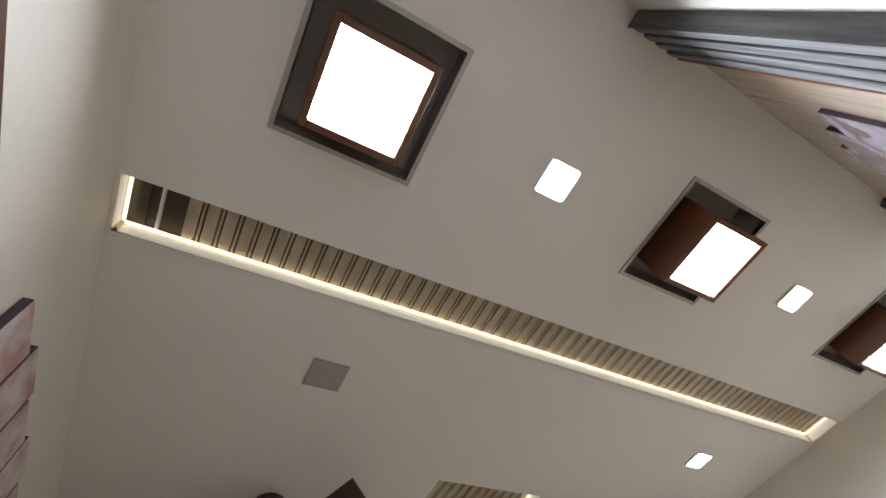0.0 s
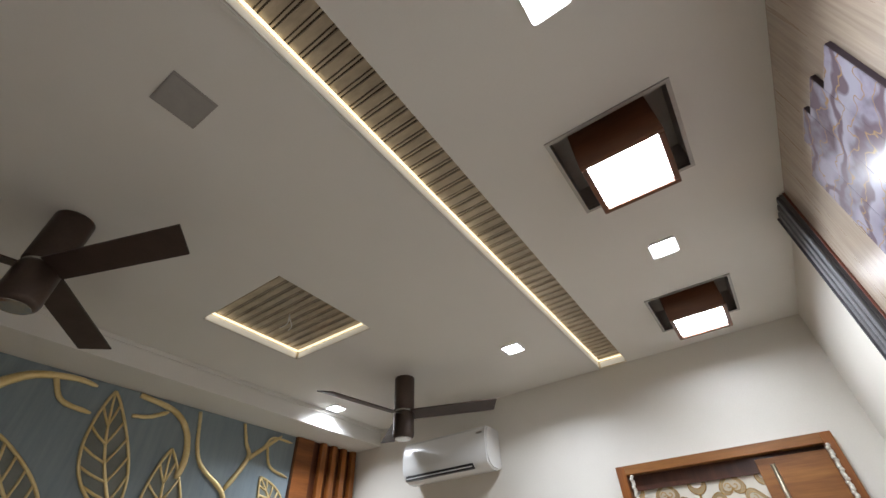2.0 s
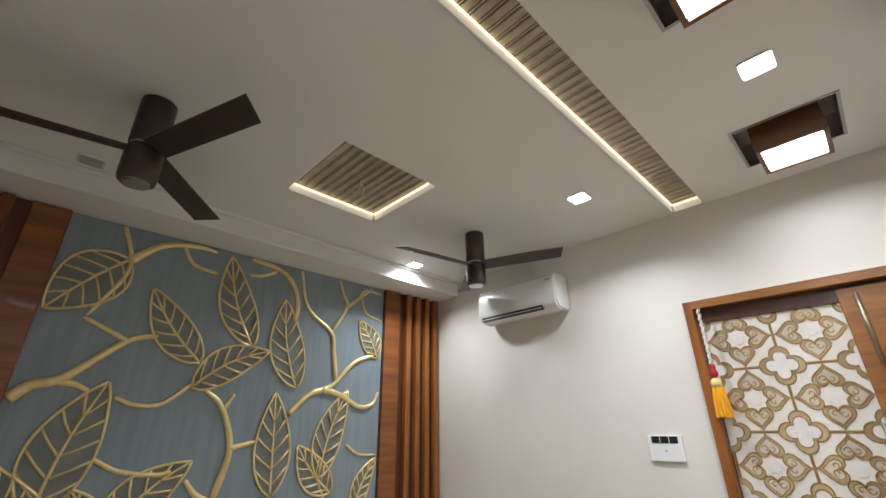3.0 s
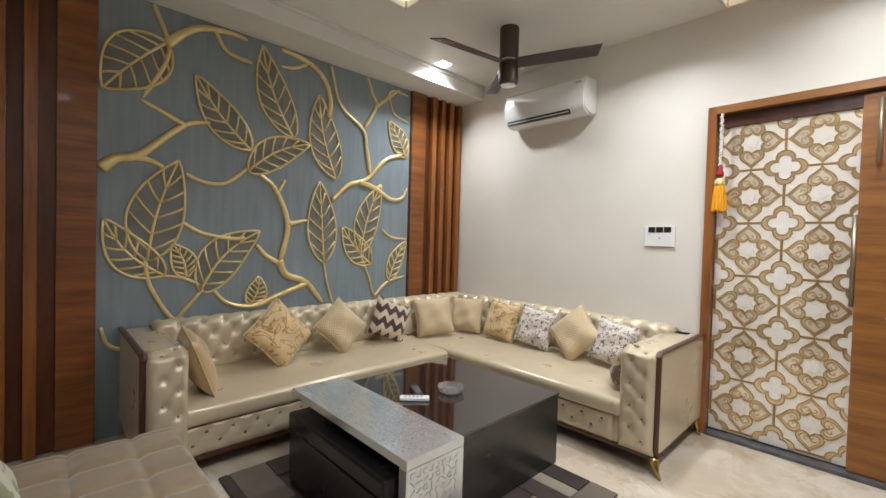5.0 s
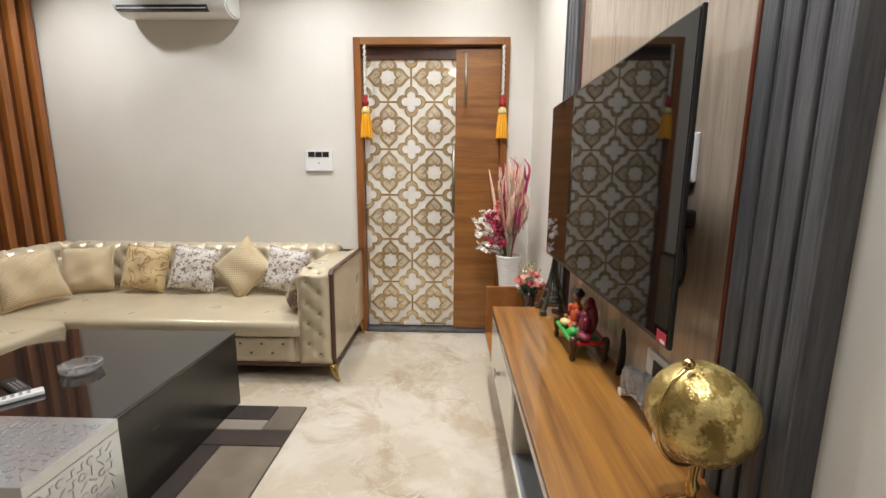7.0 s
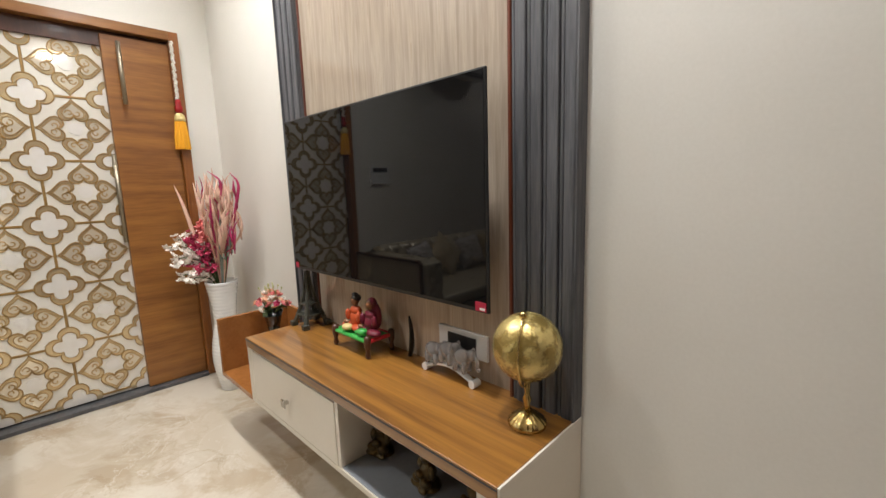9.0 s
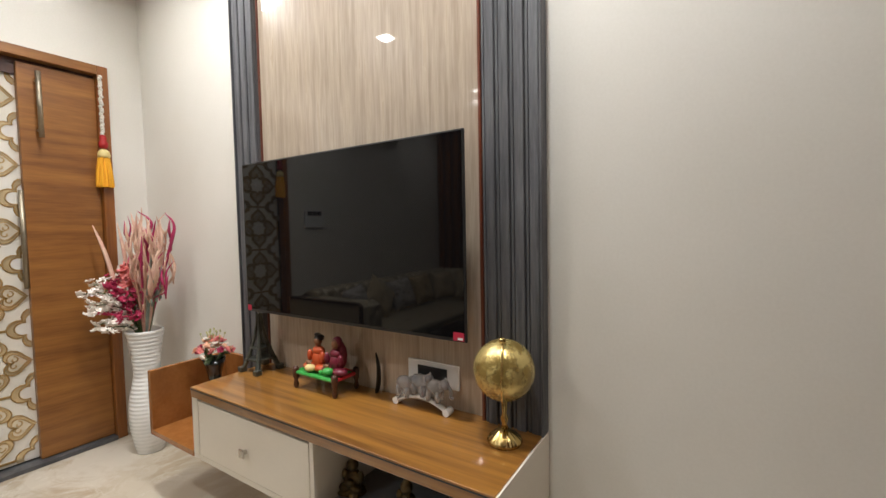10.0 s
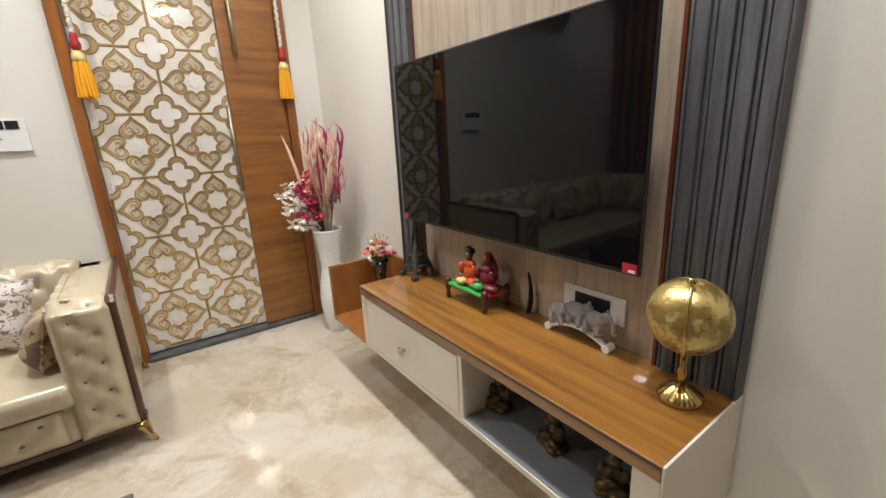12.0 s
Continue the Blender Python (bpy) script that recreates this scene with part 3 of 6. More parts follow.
def quatrefoil(cy, cz, size):
    out = []
    for lobe in range(4):
        a0 = lobe * math.pi / 2
        for k in range(9):
            a = a0 + radians(-108.5 + 217 * k / 8)
            out.append((cy + size * (0.56 * math.cos(a0) + 0.44 * math.cos(a)), cz + size * (0.56 * math.sin(a0) + 0.44 * math.sin(a))))
    out.append(out[0])
    return out


def field(name, outline, mat, lift, label):
    """A flat field laid on the glass, cut off at the pane's edges."""
    lines = [(min(max(y, PANE_S + 0.02), PANE_N - 0.003), min(max(z, PANE_B + 0.003), PANE_T - 0.003)) for y, z in outline]
    if max(y for y, z in lines) - min(y for y, z in lines) < 0.01 or max(z for y, z in lines) - min(z for y, z in lines) < 0.01:
        return
    bm = bmesh.new()
    front = [bm.verts.new((FACE - lift, y, z)) for y, z in lines]
    rear = [bm.verts.new((FACE + 0.001, y, z)) for y, z in lines]
    bm.faces.new(front)
    for a in range(len(lines)):
        b = (a + 1) % len(lines)
        bm.faces.new((front[a], rear[a], rear[b], front[b]))
    part(name, bm, mat, pane, label)


def motif(cy, cz):
    """Four hearts round a white octagon: mirror fields edged by a double band, with curls inside."""
    bm = bmesh.new()
    for k in range(4):
        turn = k * math.pi / 2
        oy, oz = -math.sin(turn) * 0.092, math.cos(turn) * 0.092
        field("mirror_heart", heart(cy + oy, cz + oz, turn, 0.067)[:-1], MIRROR_GOLD, 0.0012, "champagne mirror heart")
        field("mirror_heart_centre", heart(cy + oy, cz + oz, turn, 0.046)[:-1], CLEAR_MIRROR, 0.0022, "pale mirror inside the heart")
        for size, w in ((0.067, 0.006), (0.048, 0.005)):
            for run in clipped(heart(cy + oy, cz + oz, turn, size)):
                ribbon(bm, run, w, 0.004, FACE)
        for hand in (1, -1):
            for run in clipped(curl(cy + oy, cz + oz, turn, 0.032, hand)):
                ribbon(bm, run, 0.0065, 0.0038, FACE)
    ring = [(cy + 0.033 * math.cos(a), cz + 0.033 * math.sin(a)) for a in [radians(22.5 + 45 * k) for k in range(9)]]
    part("flower_tracery", bm, TRACERY, pane)
    field("white_centre", ring[:8], FROSTED, 0.0024, "white octagon on the glass")


def corner_motif(cy, cz):
    """A white quatrefoil in a mirror band, tied to its neighbours by straight bars."""
    bm = bmesh.new()
    for size, w in ((0.102, 0.007), (0.074, 0.006)):
        for run in clipped(quatrefoil(cy, cz, size)):
            ribbon(bm, run, w, 0.004, FACE)
    for dy, dz in ((1, 0), (0, 1)):
        line = [(cy + dy * s, cz + dz * s) for s in (0.1, 0.12, 0.14, 0.16, 0.18, 0.2, 0.22, 0.235)]
        for run in clipped(line):
            ribbon(bm, run, 0.013, 0.0035, FACE)
    if len(bm.faces):
        field("mirror_quatrefoil", quatrefoil(cy, cz, 0.102)[:-1], MIRROR_GOLD, 0.0011, "champagne mirror band")
        field("white_quatrefoil", quatrefoil(cy, cz, 0.073)[:-1], FROSTED, 0.0022, "white quatrefoil on the glass")
        part("quatrefoil_tracery", bm, TRACERY, pane)
    else:
        bm.free()


FIRST_Y, FIRST_Z = -2.265, 0.215
for i in range(2):
    for j in range(6):
        motif(FIRST_Y - i * TILE_Y, FIRST_Z + j * TILE_Z)
for i in range(3):
    for j in range(7):
        corner_motif(FIRST_Y + (0.5 - i) * TILE_Y, FIRST_Z + (j - 0.5) * TILE_Z)


# ---- leaf wall ----
FACE_Y = 0.268
PANEL_W, PANEL_E, PANEL_TOP = -2.95, -0.67, 2.615
relief = thing("leaf_wall_panel", (PANEL_W + PANEL_E) / 2, FACE_Y, 0, "blue-grey wall panel with gold leaf and branch relief", "wall panel")
part("panel", boxed(PANEL_W, PANEL_E, FACE_Y, NORTH - 0.002, 0.002, PANEL_TOP), LEAF_PANEL, relief, "blue-grey textured panel")


def on_panel(x, z, lift=0.0):
    return Vector((x, FACE_Y - lift, z))


def branch(points, r0, r1):
    """A branch in half relief, from thick to thin."""
    line = smooth_line([on_panel(x, z, 0.004) for x, z in points], 7)
    n = len(line)
    radii = [1.2 * (r0 + (r1 - r0) * k / (n - 1)) + 0.0006 * math.sin(k * 1.7) for k in range(n)]
    radii[-1], radii[-2] = radii[-1] * 0.5, radii[-2] * 0.85
    part("branch", tube(bmesh.new(), line, radii, 8, 0.75, (0, 1, 0)), GOLD, relief, "", True)


def leaf(base, tip, width, bend=0.0, veins=5, raised=0.0):
    """A leaf outline with a midrib and slanting veins."""
    bx, bz = base
    tx, tz = tip
    length = math.hypot(tx - bx, tz - bz)
    ax, az = (tx - bx) / length, (tz - bz) / length
    px, pz = -az, ax

    def at(s, w):
        off = bend * length * math.sin(math.pi * s) + w
        return on_panel(bx + ax * s * length + px * off, bz + az * s * length + pz * off, 0.006)

    def half(s):
        return width / 2 * math.sin(math.pi * min(1, s**0.82)) ** 0.8 * (1 - 0.12 * s)

    top = part("leaf", tube(bmesh.new(), [at(s, 0) for s in np.linspace(0, 1, 12)], [0.0105 - 0.004 * k / 11 for k in range(12)], 6, 0.8, (0, 1, 0)), GOLD, relief, "gold leaf outline in relief", True)
    fill = bmesh.new()
    rows = [[fill.verts.new(at(s, w * half(s)) + Vector((0, 0.0035 - raised, 0))) for w in (-1, 0, 1)] for s in np.linspace(0, 1, 18)]
    for a, b in zip(rows, rows[1:]):
        for k in range(2):
            fill.faces.new((a[k], a[k + 1], b[k + 1], b[k]))
    part("leaf_blade", fill, LEAF_FILL, top, "olive-grey leaf ground")
    outline = bmesh.new()
    for hand in (1, -1):
        tube(outline, [at(s, hand * half(s)) for s in np.linspace(0, 1, 18)], 0.009, 6, 0.95, (0, 1, 0))
    part("leaf_edge", outline, GOLD, top, "", True)
    ribs = bmesh.new()
    for k in range(veins):
        s = 0.1 + 0.76 * k / veins
        for hand in (1, -1):
            e = min(0.97, s + 0.17)
            tube(ribs, [at(s, 0), at((s + e) / 2, hand * half(e) * 0.55), at(e, hand * half(e))], 0.0072, 6, 0.9, (0, 1, 0))
    part("leaf_vein", ribs, GOLD, top, "", True)


LEAVES = [
    ((-2.62, 2.40), (-2.93, 2.04), 0.33, -0.03), ((-2.11, 1.82), (-2.46, 2.25), 0.23, 0.05), ((-1.80, 1.96), (-2.04, 2.58), 0.25, 0.06),
    ((-1.44, 1.70), (-1.60, 2.34), 0.27, 0.05), ((-2.13, 1.67), (-1.67, 1.94), 0.23, 0.08), ((-0.72, 1.98), (-0.92, 2.28), 0.2, -0.05),
    ((-2.71, 1.04), (-2.55, 1.68), 0.31, 0.04), ((-2.62, 0.95), (-2.92, 1.29), 0.22, 0.1), ((-2.5, 0.93), (-2.58, 1.15), 0.15, -0.1),
    ((-2.42, 0.83), (-2.04, 1.25), 0.27, 0.1), ((-2.10, 0.72), (-2.04, 0.92), 0.15, -0.1), ((-1.53, 1.01), (-1.58, 1.66), 0.26, 0.0),
    ((-1.19, 1.09), (-0.99, 1.70), 0.24, 0.05), ((-1.08, 0.99), (-1.37, 1.31), 0.22, 0.05), ((-0.88, 0.83), (-0.69, 1.2), 0.16, 0.06),
]
for k, (base_, tip_, wide_, bend_) in enumerate(LEAVES):
    leaf(base_, tip_, wide_, bend_, raised=0.0009 * (k % 4))
branch([(-2.935, 1.58), (-2.86, 1.65), (-2.75, 1.69), (-2.52, 1.91), (-2.37, 1.96)], 0.03, 0.012)
branch([(-2.52, 1.91), (-2.62, 1.96), (-2.75, 2.02)], 0.016, 0.01)
branch([(-2.80, 1.67), (-2.70, 1.66), (-2.62, 1.62)], 0.02, 0.011)
branch([(-2.69, 2.605), (-2.62, 2.43), (-2.62, 2.29), (-2.74, 2.03)], 0.012, 0.011)
branch([(-2.62, 2.39), (-2.52, 2.50), (-2.42, 2.56), (-2.26, 2.59), (-2.14, 2.58)], 0.026, 0.01)
branch([(-2.35, 2.57), (-2.27, 2.46), (-2.11, 2.43)], 0.012, 0.011)
branch([(-1.90, 2.60), (-1.67, 2.56), (-1.55, 2.46), (-1.5, 2.31), (-1.515, 2.18)], 0.014, 0.02)
branch([(-1.90, 2.47), (-1.80, 2.49), (-1.70, 2.545)], 0.009, 0.012)
branch([(-1.5, 2.6), (-1.41, 2.31), (-1.19, 2.15), (-1.15, 2.0), (-1.11, 1.78)], 0.01, 0.019)
branch([(-1.15, 2.605), (-1.10, 2.48), (-1.06, 2.38), (-1.18, 2.16)], 0.009, 0.017)
branch([(-1.06, 2.38), (-0.95, 2.47), (-0.81, 2.59)], 0.016, 0.009)
branch([(-0.95, 2.47), (-0.88, 2.56), (-0.70, 2.56)], 0.009, 0.008)
branch([(-0.92, 2.49), (-0.86, 2.36), (-0.69, 2.31)], 0.009, 0.009)
branch([(-1.47, 1.52), (-1.32, 1.66), (-1.14, 1.73), (-0.95, 1.92), (-0.76, 2.0)], 0.02, 0.014)
branch([(-1.22, 1.70), (-1.05, 1.66), (-0.88, 1.58), (-0.75, 1.60), (-0.69, 1.70)], 0.022, 0.01)
branch([(-2.51, 1.60), (-2.40, 1.56), (-2.27, 1.57), (-2.13, 1.69)], 0.011, 0.013)
branch([(-2.05, 1.66), (-1.93, 1.56), (-1.835, 1.31), (-1.89, 1.02)], 0.012, 0.022)
branch([(-1.895, 1.035), (-1.84, 0.925), (-1.68, 0.86), (-1.53, 0.68)], 0.027, 0.016)
branch([(-1.835, 1.31), (-1.66, 1.35)], 0.018, 0.01)
branch([(-1.86, 1.64), (-1.92, 1.53)], 0.009, 0.013)
branch([(-2.53, 1.29), (-2.4, 1.22), (-2.22, 1.19), (-2.14, 1.2)], 0.01, 0.014)
branch([(-2.06, 1.15), (-1.99, 1.07), (-1.89, 1.01)], 0.012, 0.018)
branch([(-1.53, 1.01), (-1.5, 0.85), (-1.44, 0.66)], 0.009, 0.009)
branch([(-0.97, 1.30), (-0.85, 1.23), (-0.68, 1.22)], 0.009, 0.009)
branch([(-1.2, 1.1), (-1.11, 0.91), (-1.04, 0.70)], 0.008, 0.01)
branch([(-1.04, 0.7), (-0.9, 0.82), (-0.69, 0.87)], 0.012, 0.009)
branch([(-2.72, 1.05), (-2.69, 0.88), (-2.57, 0.67), (-2.50, 0.73), (-2.40, 0.85)], 0.011, 0.013)
branch([(-2.63, 0.95), (-2.52, 0.93), (-2.42, 0.88)], 0.009, 0.01)
branch([(-2.34, 0.84), (-2.24, 0.74), (-2.07, 0.71), (-1.88, 0.78), (-1.65, 0.86)], 0.01, 0.022)
branch([(-2.93, 0.66), (-2.90, 0.56), (-2.84, 0.52), (-2.80, 0.53)], 0.009, 0.011)


def slatted_panel(x0, x1, flip):
    """A teak board with upright fins beside the leaf panel."""
    p = thing("slatted_wood_panel", (x0 + x1) / 2, FACE_Y, 0, "teak panel with a flat board and upright fins", "wall panel", "slatted panels beside the relief")
    # shade in the gaps between fins is put into the backboard's darker colour
    part("backboard", boxed(x0, x1, FACE_Y - 0.012, NORTH - 0.002, 0.002, PANEL_TOP, bevel=0.002), SHADED_TEAK, p)
    step = (x1 - x0 - 0.2) / 4
    for k in range(4):
        c = 0.2 + step * (k + 0.6)
        a = x0 + c if not flip else x1 - c
        part("fin", boxed(a - 0.026, a + 0.026, FACE_Y - 0.055, FACE_Y - 0.012, 0.004, PANEL_TOP - 0.002, bevel=0.003), WOOD_UP, p)
    part("cover_board", boxed(*((x0 + 0.002, x0 + 0.17) if not flip else (x1 - 0.17, x1 - 0.002)), FACE_Y - 0.034, FACE_Y - 0.012, 0.004, PANEL_TOP - 0.002, bevel=0.002), WOOD_RED, p)


slatted_panel(PANEL_E, -0.004, False)
slatted_panel(WEST + 0.004, PANEL_W, True)


# ---- television wall ----
tv_panel = thing("tv_wall_panel", -1.72, SOUTH, 0.5, "glossy beige wood-grain television panel with fluted grey borders", "wall panel")
part("laminate", boxed(-2.314, -1.1965, SOUTH, SOUTH + 0.012, 0.3, CEIL - 0.003), TV_LAMINATE, tv_panel, "glossy beige grained laminate")
EDGE_RED = material("red_brown_lipping", (0.16, 0.04, 0.018), 0.35, 0, (0.11, 0.028, 0.012), 4, (8, 8, 1), coat=0.2)
part("edge_strip", boxed(-2.3245, -2.3145, SOUTH, SOUTH + 0.04, 0.3, CEIL - 0.003, bevel=0.002), EDGE_RED, tv_panel, "red-brown edge strip")
part("edge_strip", boxed(-1.196, -1.189, SOUTH, SOUTH + 0.02, 0.3, CEIL - 0.003, bevel=0.002), EDGE_RED, tv_panel)


def fluted_border(x0, x1, out, ridges):
    """Upright grey moulding: a board with stepped ridges and a deeper outer lip."""
    part("border_board", boxed(x0, x1, SOUTH, SOUTH + 0.03, 0.3, CEIL - 0.003), FLUTE, tv_panel, "grey washed fluted border")
    span = (x1 - x0) / ridges
    for k in range(ridges):
        a = x0 + k * span
        part("flute", boxed(a + span * 0.04, a + span * 0.7, SOUTH + 0.03, SOUTH + 0.043, 0.302, CEIL - 0.005, bevel=0.004), FLUTE, tv_panel)
        part("flute", boxed(a + span * 0.76, a + span * 0.94, SOUTH + 0.03, SOUTH + 0.039, 0.302, CEIL - 0.005, bevel=0.003), FLUTE, tv_panel)
    a = x1 if out > 0 else x0 - 0.006
    part("border_lip", boxed(a, a + 0.006, SOUTH, SOUTH + 0.047, 0.3, CEIL - 0.003, bevel=0.001), FLUTE, tv_panel)


fluted_border(-2.512, -2.325, -1, 4)
fluted_border(-1.188, -1.03, 1, 3)

tv = thing("television", -1.762, SOUTH + 0.1, 0.84, "large wall-mounted black flat-screen television, switched off", "television")
TX0, TX1, TZ0, TZ1 = -2.313, -1.212, 0.843, 1.478
part("screen", boxed(TX0 + 0.006, TX1 - 0.006, -3.1695, -3.1685, TZ0 + 0.012, TZ1 - 0.006), SCREEN, tv, "dark reflecting screen")
part("bezel", boxed(TX0, TX1, -3.179, -3.17, TZ0, TZ1, bevel=0.002), BLACK_PLASTIC, tv)
part("wall_mount", boxed(-1.9, -1.6, SOUTH + 0.0125, -3.2255, TZ0 + 0.15, TZ0 + 0.4), BLACK_PLASTIC, tv)
part("back_housing", boxed(-2.08, -1.44, -3.225, -3.1795, TZ0 + 0.08, TZ0 + 0.45, bevel=0.006), BLACK_PLASTIC, tv)
STICKER = material("red_sticker", (0.5, 0.02, 0.06), 0.4)
for a in ((-2.306, -2.268, TZ0 + 0.004, TZ0 + 0.03), (-1.245, -1.22, TZ0 + 0.004, TZ0 + 0.028)):
    part("sticker", boxed(a[0], a[1], -3.1683, -3.1676, a[2], a[3]), STICKER, tv, "small red corner sticker")
bar = bmesh.new()
box(bar, -2.302, -2.284, -3.1674, -3.1669, TZ0 + 0.007, TZ0 + 0.014)
part("sticker_print", bar, WHITE_GLOSS, tv)


def wall_plate(name, x0, x1, z0, z1, label):
    p = thing(name, (x0 + x1) / 2, SOUTH + 0.012, z0, label, "socket")
    part("plate", boxed(x0, x1, SOUTH + 0.0125, SOUTH + 0.022, z0, z1, bevel=0.003), WHITE_GLOSS, p)
    part("insert", boxed(x0 + 0.045, x1 - 0.045, SOUTH + 0.0225, SOUTH + 0.026, z0 + 0.02, z1 - 0.016, bevel=0.002), BLACK_PLASTIC, p)
    return p


wall_plate("socket_plate", -2.22, -2.008, 0.64, 0.724, "white switch plate with a dark insert below the television")
side_socket = wall_plate("power_socket", -2.14, -2.045, 1.17, 1.28, "white power socket with a black plug behind the television")
plug = bmesh.new()
box(plug, -2.115, -2.075, SOUTH + 0.026, SOUTH + 0.05, 1.15, 1.215, bevel=0.006)
part("plug", plug, BLACK_PLASTIC, side_socket)
part("power_cord", tube(bmesh.new(), smooth_line([(-2.095, SOUTH + 0.035, 1.16), (-2.13, SOUTH + 0.03, 1.09), (-2.16, SOUTH + 0.03, 1.0), (-2.15, SOUTH + 0.03, 0.94), (-2.1, SOUTH + 0.03, 0.92), (-1.98, SOUTH + 0.03, 0.97)]), 0.004), BLACK_PLASTIC, tv, "black power cord", True)
part("adapter", boxed(-2.16, -2.1, SOUTH + 0.0125, SOUTH + 0.04, 1.07, 1.11, bevel=0.008), BLACK_PLASTIC, tv)

ART_PANELS = [(-2.085, 2.245, 2.47), (-1.95, 2.198, 2.53), (-1.815, 2.155, 2.565), (-1.68, 2.185, 2.53)]
art = thing("split_wall_art", -1.82, SOUTH + 0.012, 2.17, "split canvas print of violet-grey swirls on dark boards", "picture")
for x, z0, z1 in ART_PANELS:
    board = part("board", boxed(x, x + 0.1345, SOUTH + 0.0125, SOUTH + 0.024, z0, z1, bevel=0.001), ART_EDGE, art)
    part("print", boxed(x + 0.0005, x + 0.134, SOUTH + 0.0245, SOUTH + 0.026, z0 + 0.004, z1 - 0.002), ART, board)

# ---- television cabinet ----
CF, CT, CB, CL, CR = -2.935, 0.572, 0.285, -1.172, -2.52
cab = thing("tv_cabinet", -1.85, -3.13, CB, "wall-hung cabinet with a teak top, ivory drawer and open shelf", "cabinet")
part("end_panel", boxed(CR, CR + 0.006, SOUTH + 0.002, CF - 0.001, CB, CT - 0.001, bevel=0.001), WHITE_LAMINATE, cab, "ivory end panel")
part("top", boxed(CR + 0.0065, CL, SOUTH + 0.002, CF, CT - 0.04, CT, bevel=0.002), WOOD_TOP, cab, "glossy honey teak top")
part("glass_edge", boxed(CR + 0.0065, CL, CF - 0.001, CF + 0.0012, CT - 0.01, CT - 0.006), BLACK_PLASTIC, cab, "dark line of the glass sheet")
UC = CT - 0.0405
part("side_panel", boxed(CL - 0.045, CL - 0.002, SOUTH + 0.002, CF - 0.002, CB, UC, bevel=0.002), WHITE_LAMINATE, cab)
part("side_panel", boxed(CR + 0.0065, CR + 0.065, SOUTH + 0.002, CF - 0.002, CB, UC, bevel=0.002), WHITE_LAMINATE, cab)
part("divider", boxed(-1.892, -1.874, SOUTH + 0.002, CF - 0.003, CB + 0.0205, UC, bevel=0.001), WHITE_LAMINATE, cab)
part("bottom", boxed(CR + 0.066, CL - 0.046, SOUTH + 0.002, CF - 0.002, CB, CB + 0.02, bevel=0.001), WHITE_LAMINATE, cab)
GREY_SHELF = material("grey_shelf_liner", (0.25, 0.27, 0.29), 0.35)
part("shelf_liner", boxed(CR + 0.067, -1.893, SOUTH + 0.014, CF - 0.006, CB + 0.0205, CB + 0.025), GREY_SHELF, cab, "grey shelf sheet")
part("back", boxed(CR + 0.066, CL - 0.046, SOUTH + 0.002, SOUTH + 0.012, CB + 0.021, UC), DARK_WOOD, cab)
drawer = part("drawer_front", boxed(-1.872, CL - 0.05, CF - 0.018, CF - 0.001, CB + 0.022, UC - 0.008, bevel=0.002), WHITE_LAMINATE, cab, "ivory gloss drawer front")
knob = bmesh.new()
box(knob, -1.553, -1.525, CF + 0.014, CF + 0.022, 0.392, 0.424, bevel=0.003)
box(knob, -1.545, -1.533, CF - 0.001, CF + 0.014, 0.402, 0.414)
part("knob", knob, CHROME, drawer, "square steel knob")
part("drawer_box", boxed(-1.866, CL - 0.056, SOUTH + 0.02, CF - 0.0185, CB + 0.026, UC - 0.02), WHITE_LAMINATE, cab)

WOOD_BOX2 = material("honey_teak_board", (0.36, 0.145, 0.04), 0.22, 0, (0.25, 0.088, 0.021), 2.6, (5, 5, 5), 14, 0.02, (0.3, 0.7), coat=0.2)
niche = thing("open_wooden_box_shelf", -0.98, -3.13, CB, "open-topped teak box shelf beside the cabinet", "shelf")
part("side_board", boxed(-0.823, -0.8, SOUTH + 0.002, CF, CB, CT + 0.003, bevel=0.002), WOOD_BOX2, niche)
part("bottom_board", boxed(CL + 0.002, -0.824, SOUTH + 0.002, CF, CB, CB + 0.024, bevel=0.002), WOOD_BOX2, niche)
part("back_board", boxed(CL + 0.002, -0.824, SOUTH + 0.002, SOUTH + 0.02, CB + 0.025, CT + 0.003, bevel=0.002), WOOD_BOX2, niche)

# ---- air conditioner ----
ac = thing("air_conditioner", -0.1, -0.9, 2.210, "white wall-mounted split air conditioner", "air conditioner")
AY0, AY1 = -1.25, -0.485


def ac_body():
    profile = [(0.0, 2.255), (-0.06, 2.232), (-0.12, 2.232), (-0.17, 2.250), (-0.195, 2.280), (-0.202, 2.330), (-0.203, 2.440), (-0.19, 2.495), (-0.165, 2.515), (0.0, 2.520)]
    bm = bmesh.new()
    a = [bm.verts.new((x, AY0, z)) for x, z in profile]
    b = [bm.verts.new((x, AY1, z)) for x, z in profile]
    for k in range(len(profile) - 1):
        bm.faces.new((a[k], a[k + 1], b[k + 1], b[k]))
    bm.faces.new(a)
    bm.faces.new(b[::-1])
    bm.faces.new((a[0], b[0], b[-1], a[-1]))
    bmesh.ops.bevel(bm, geom=[e for e in bm.edges if abs(e.verts[0].co.y - e.verts[1].co.y) < 1e-6], offset=0.012, segments=2, affect="EDGES")
    return bm


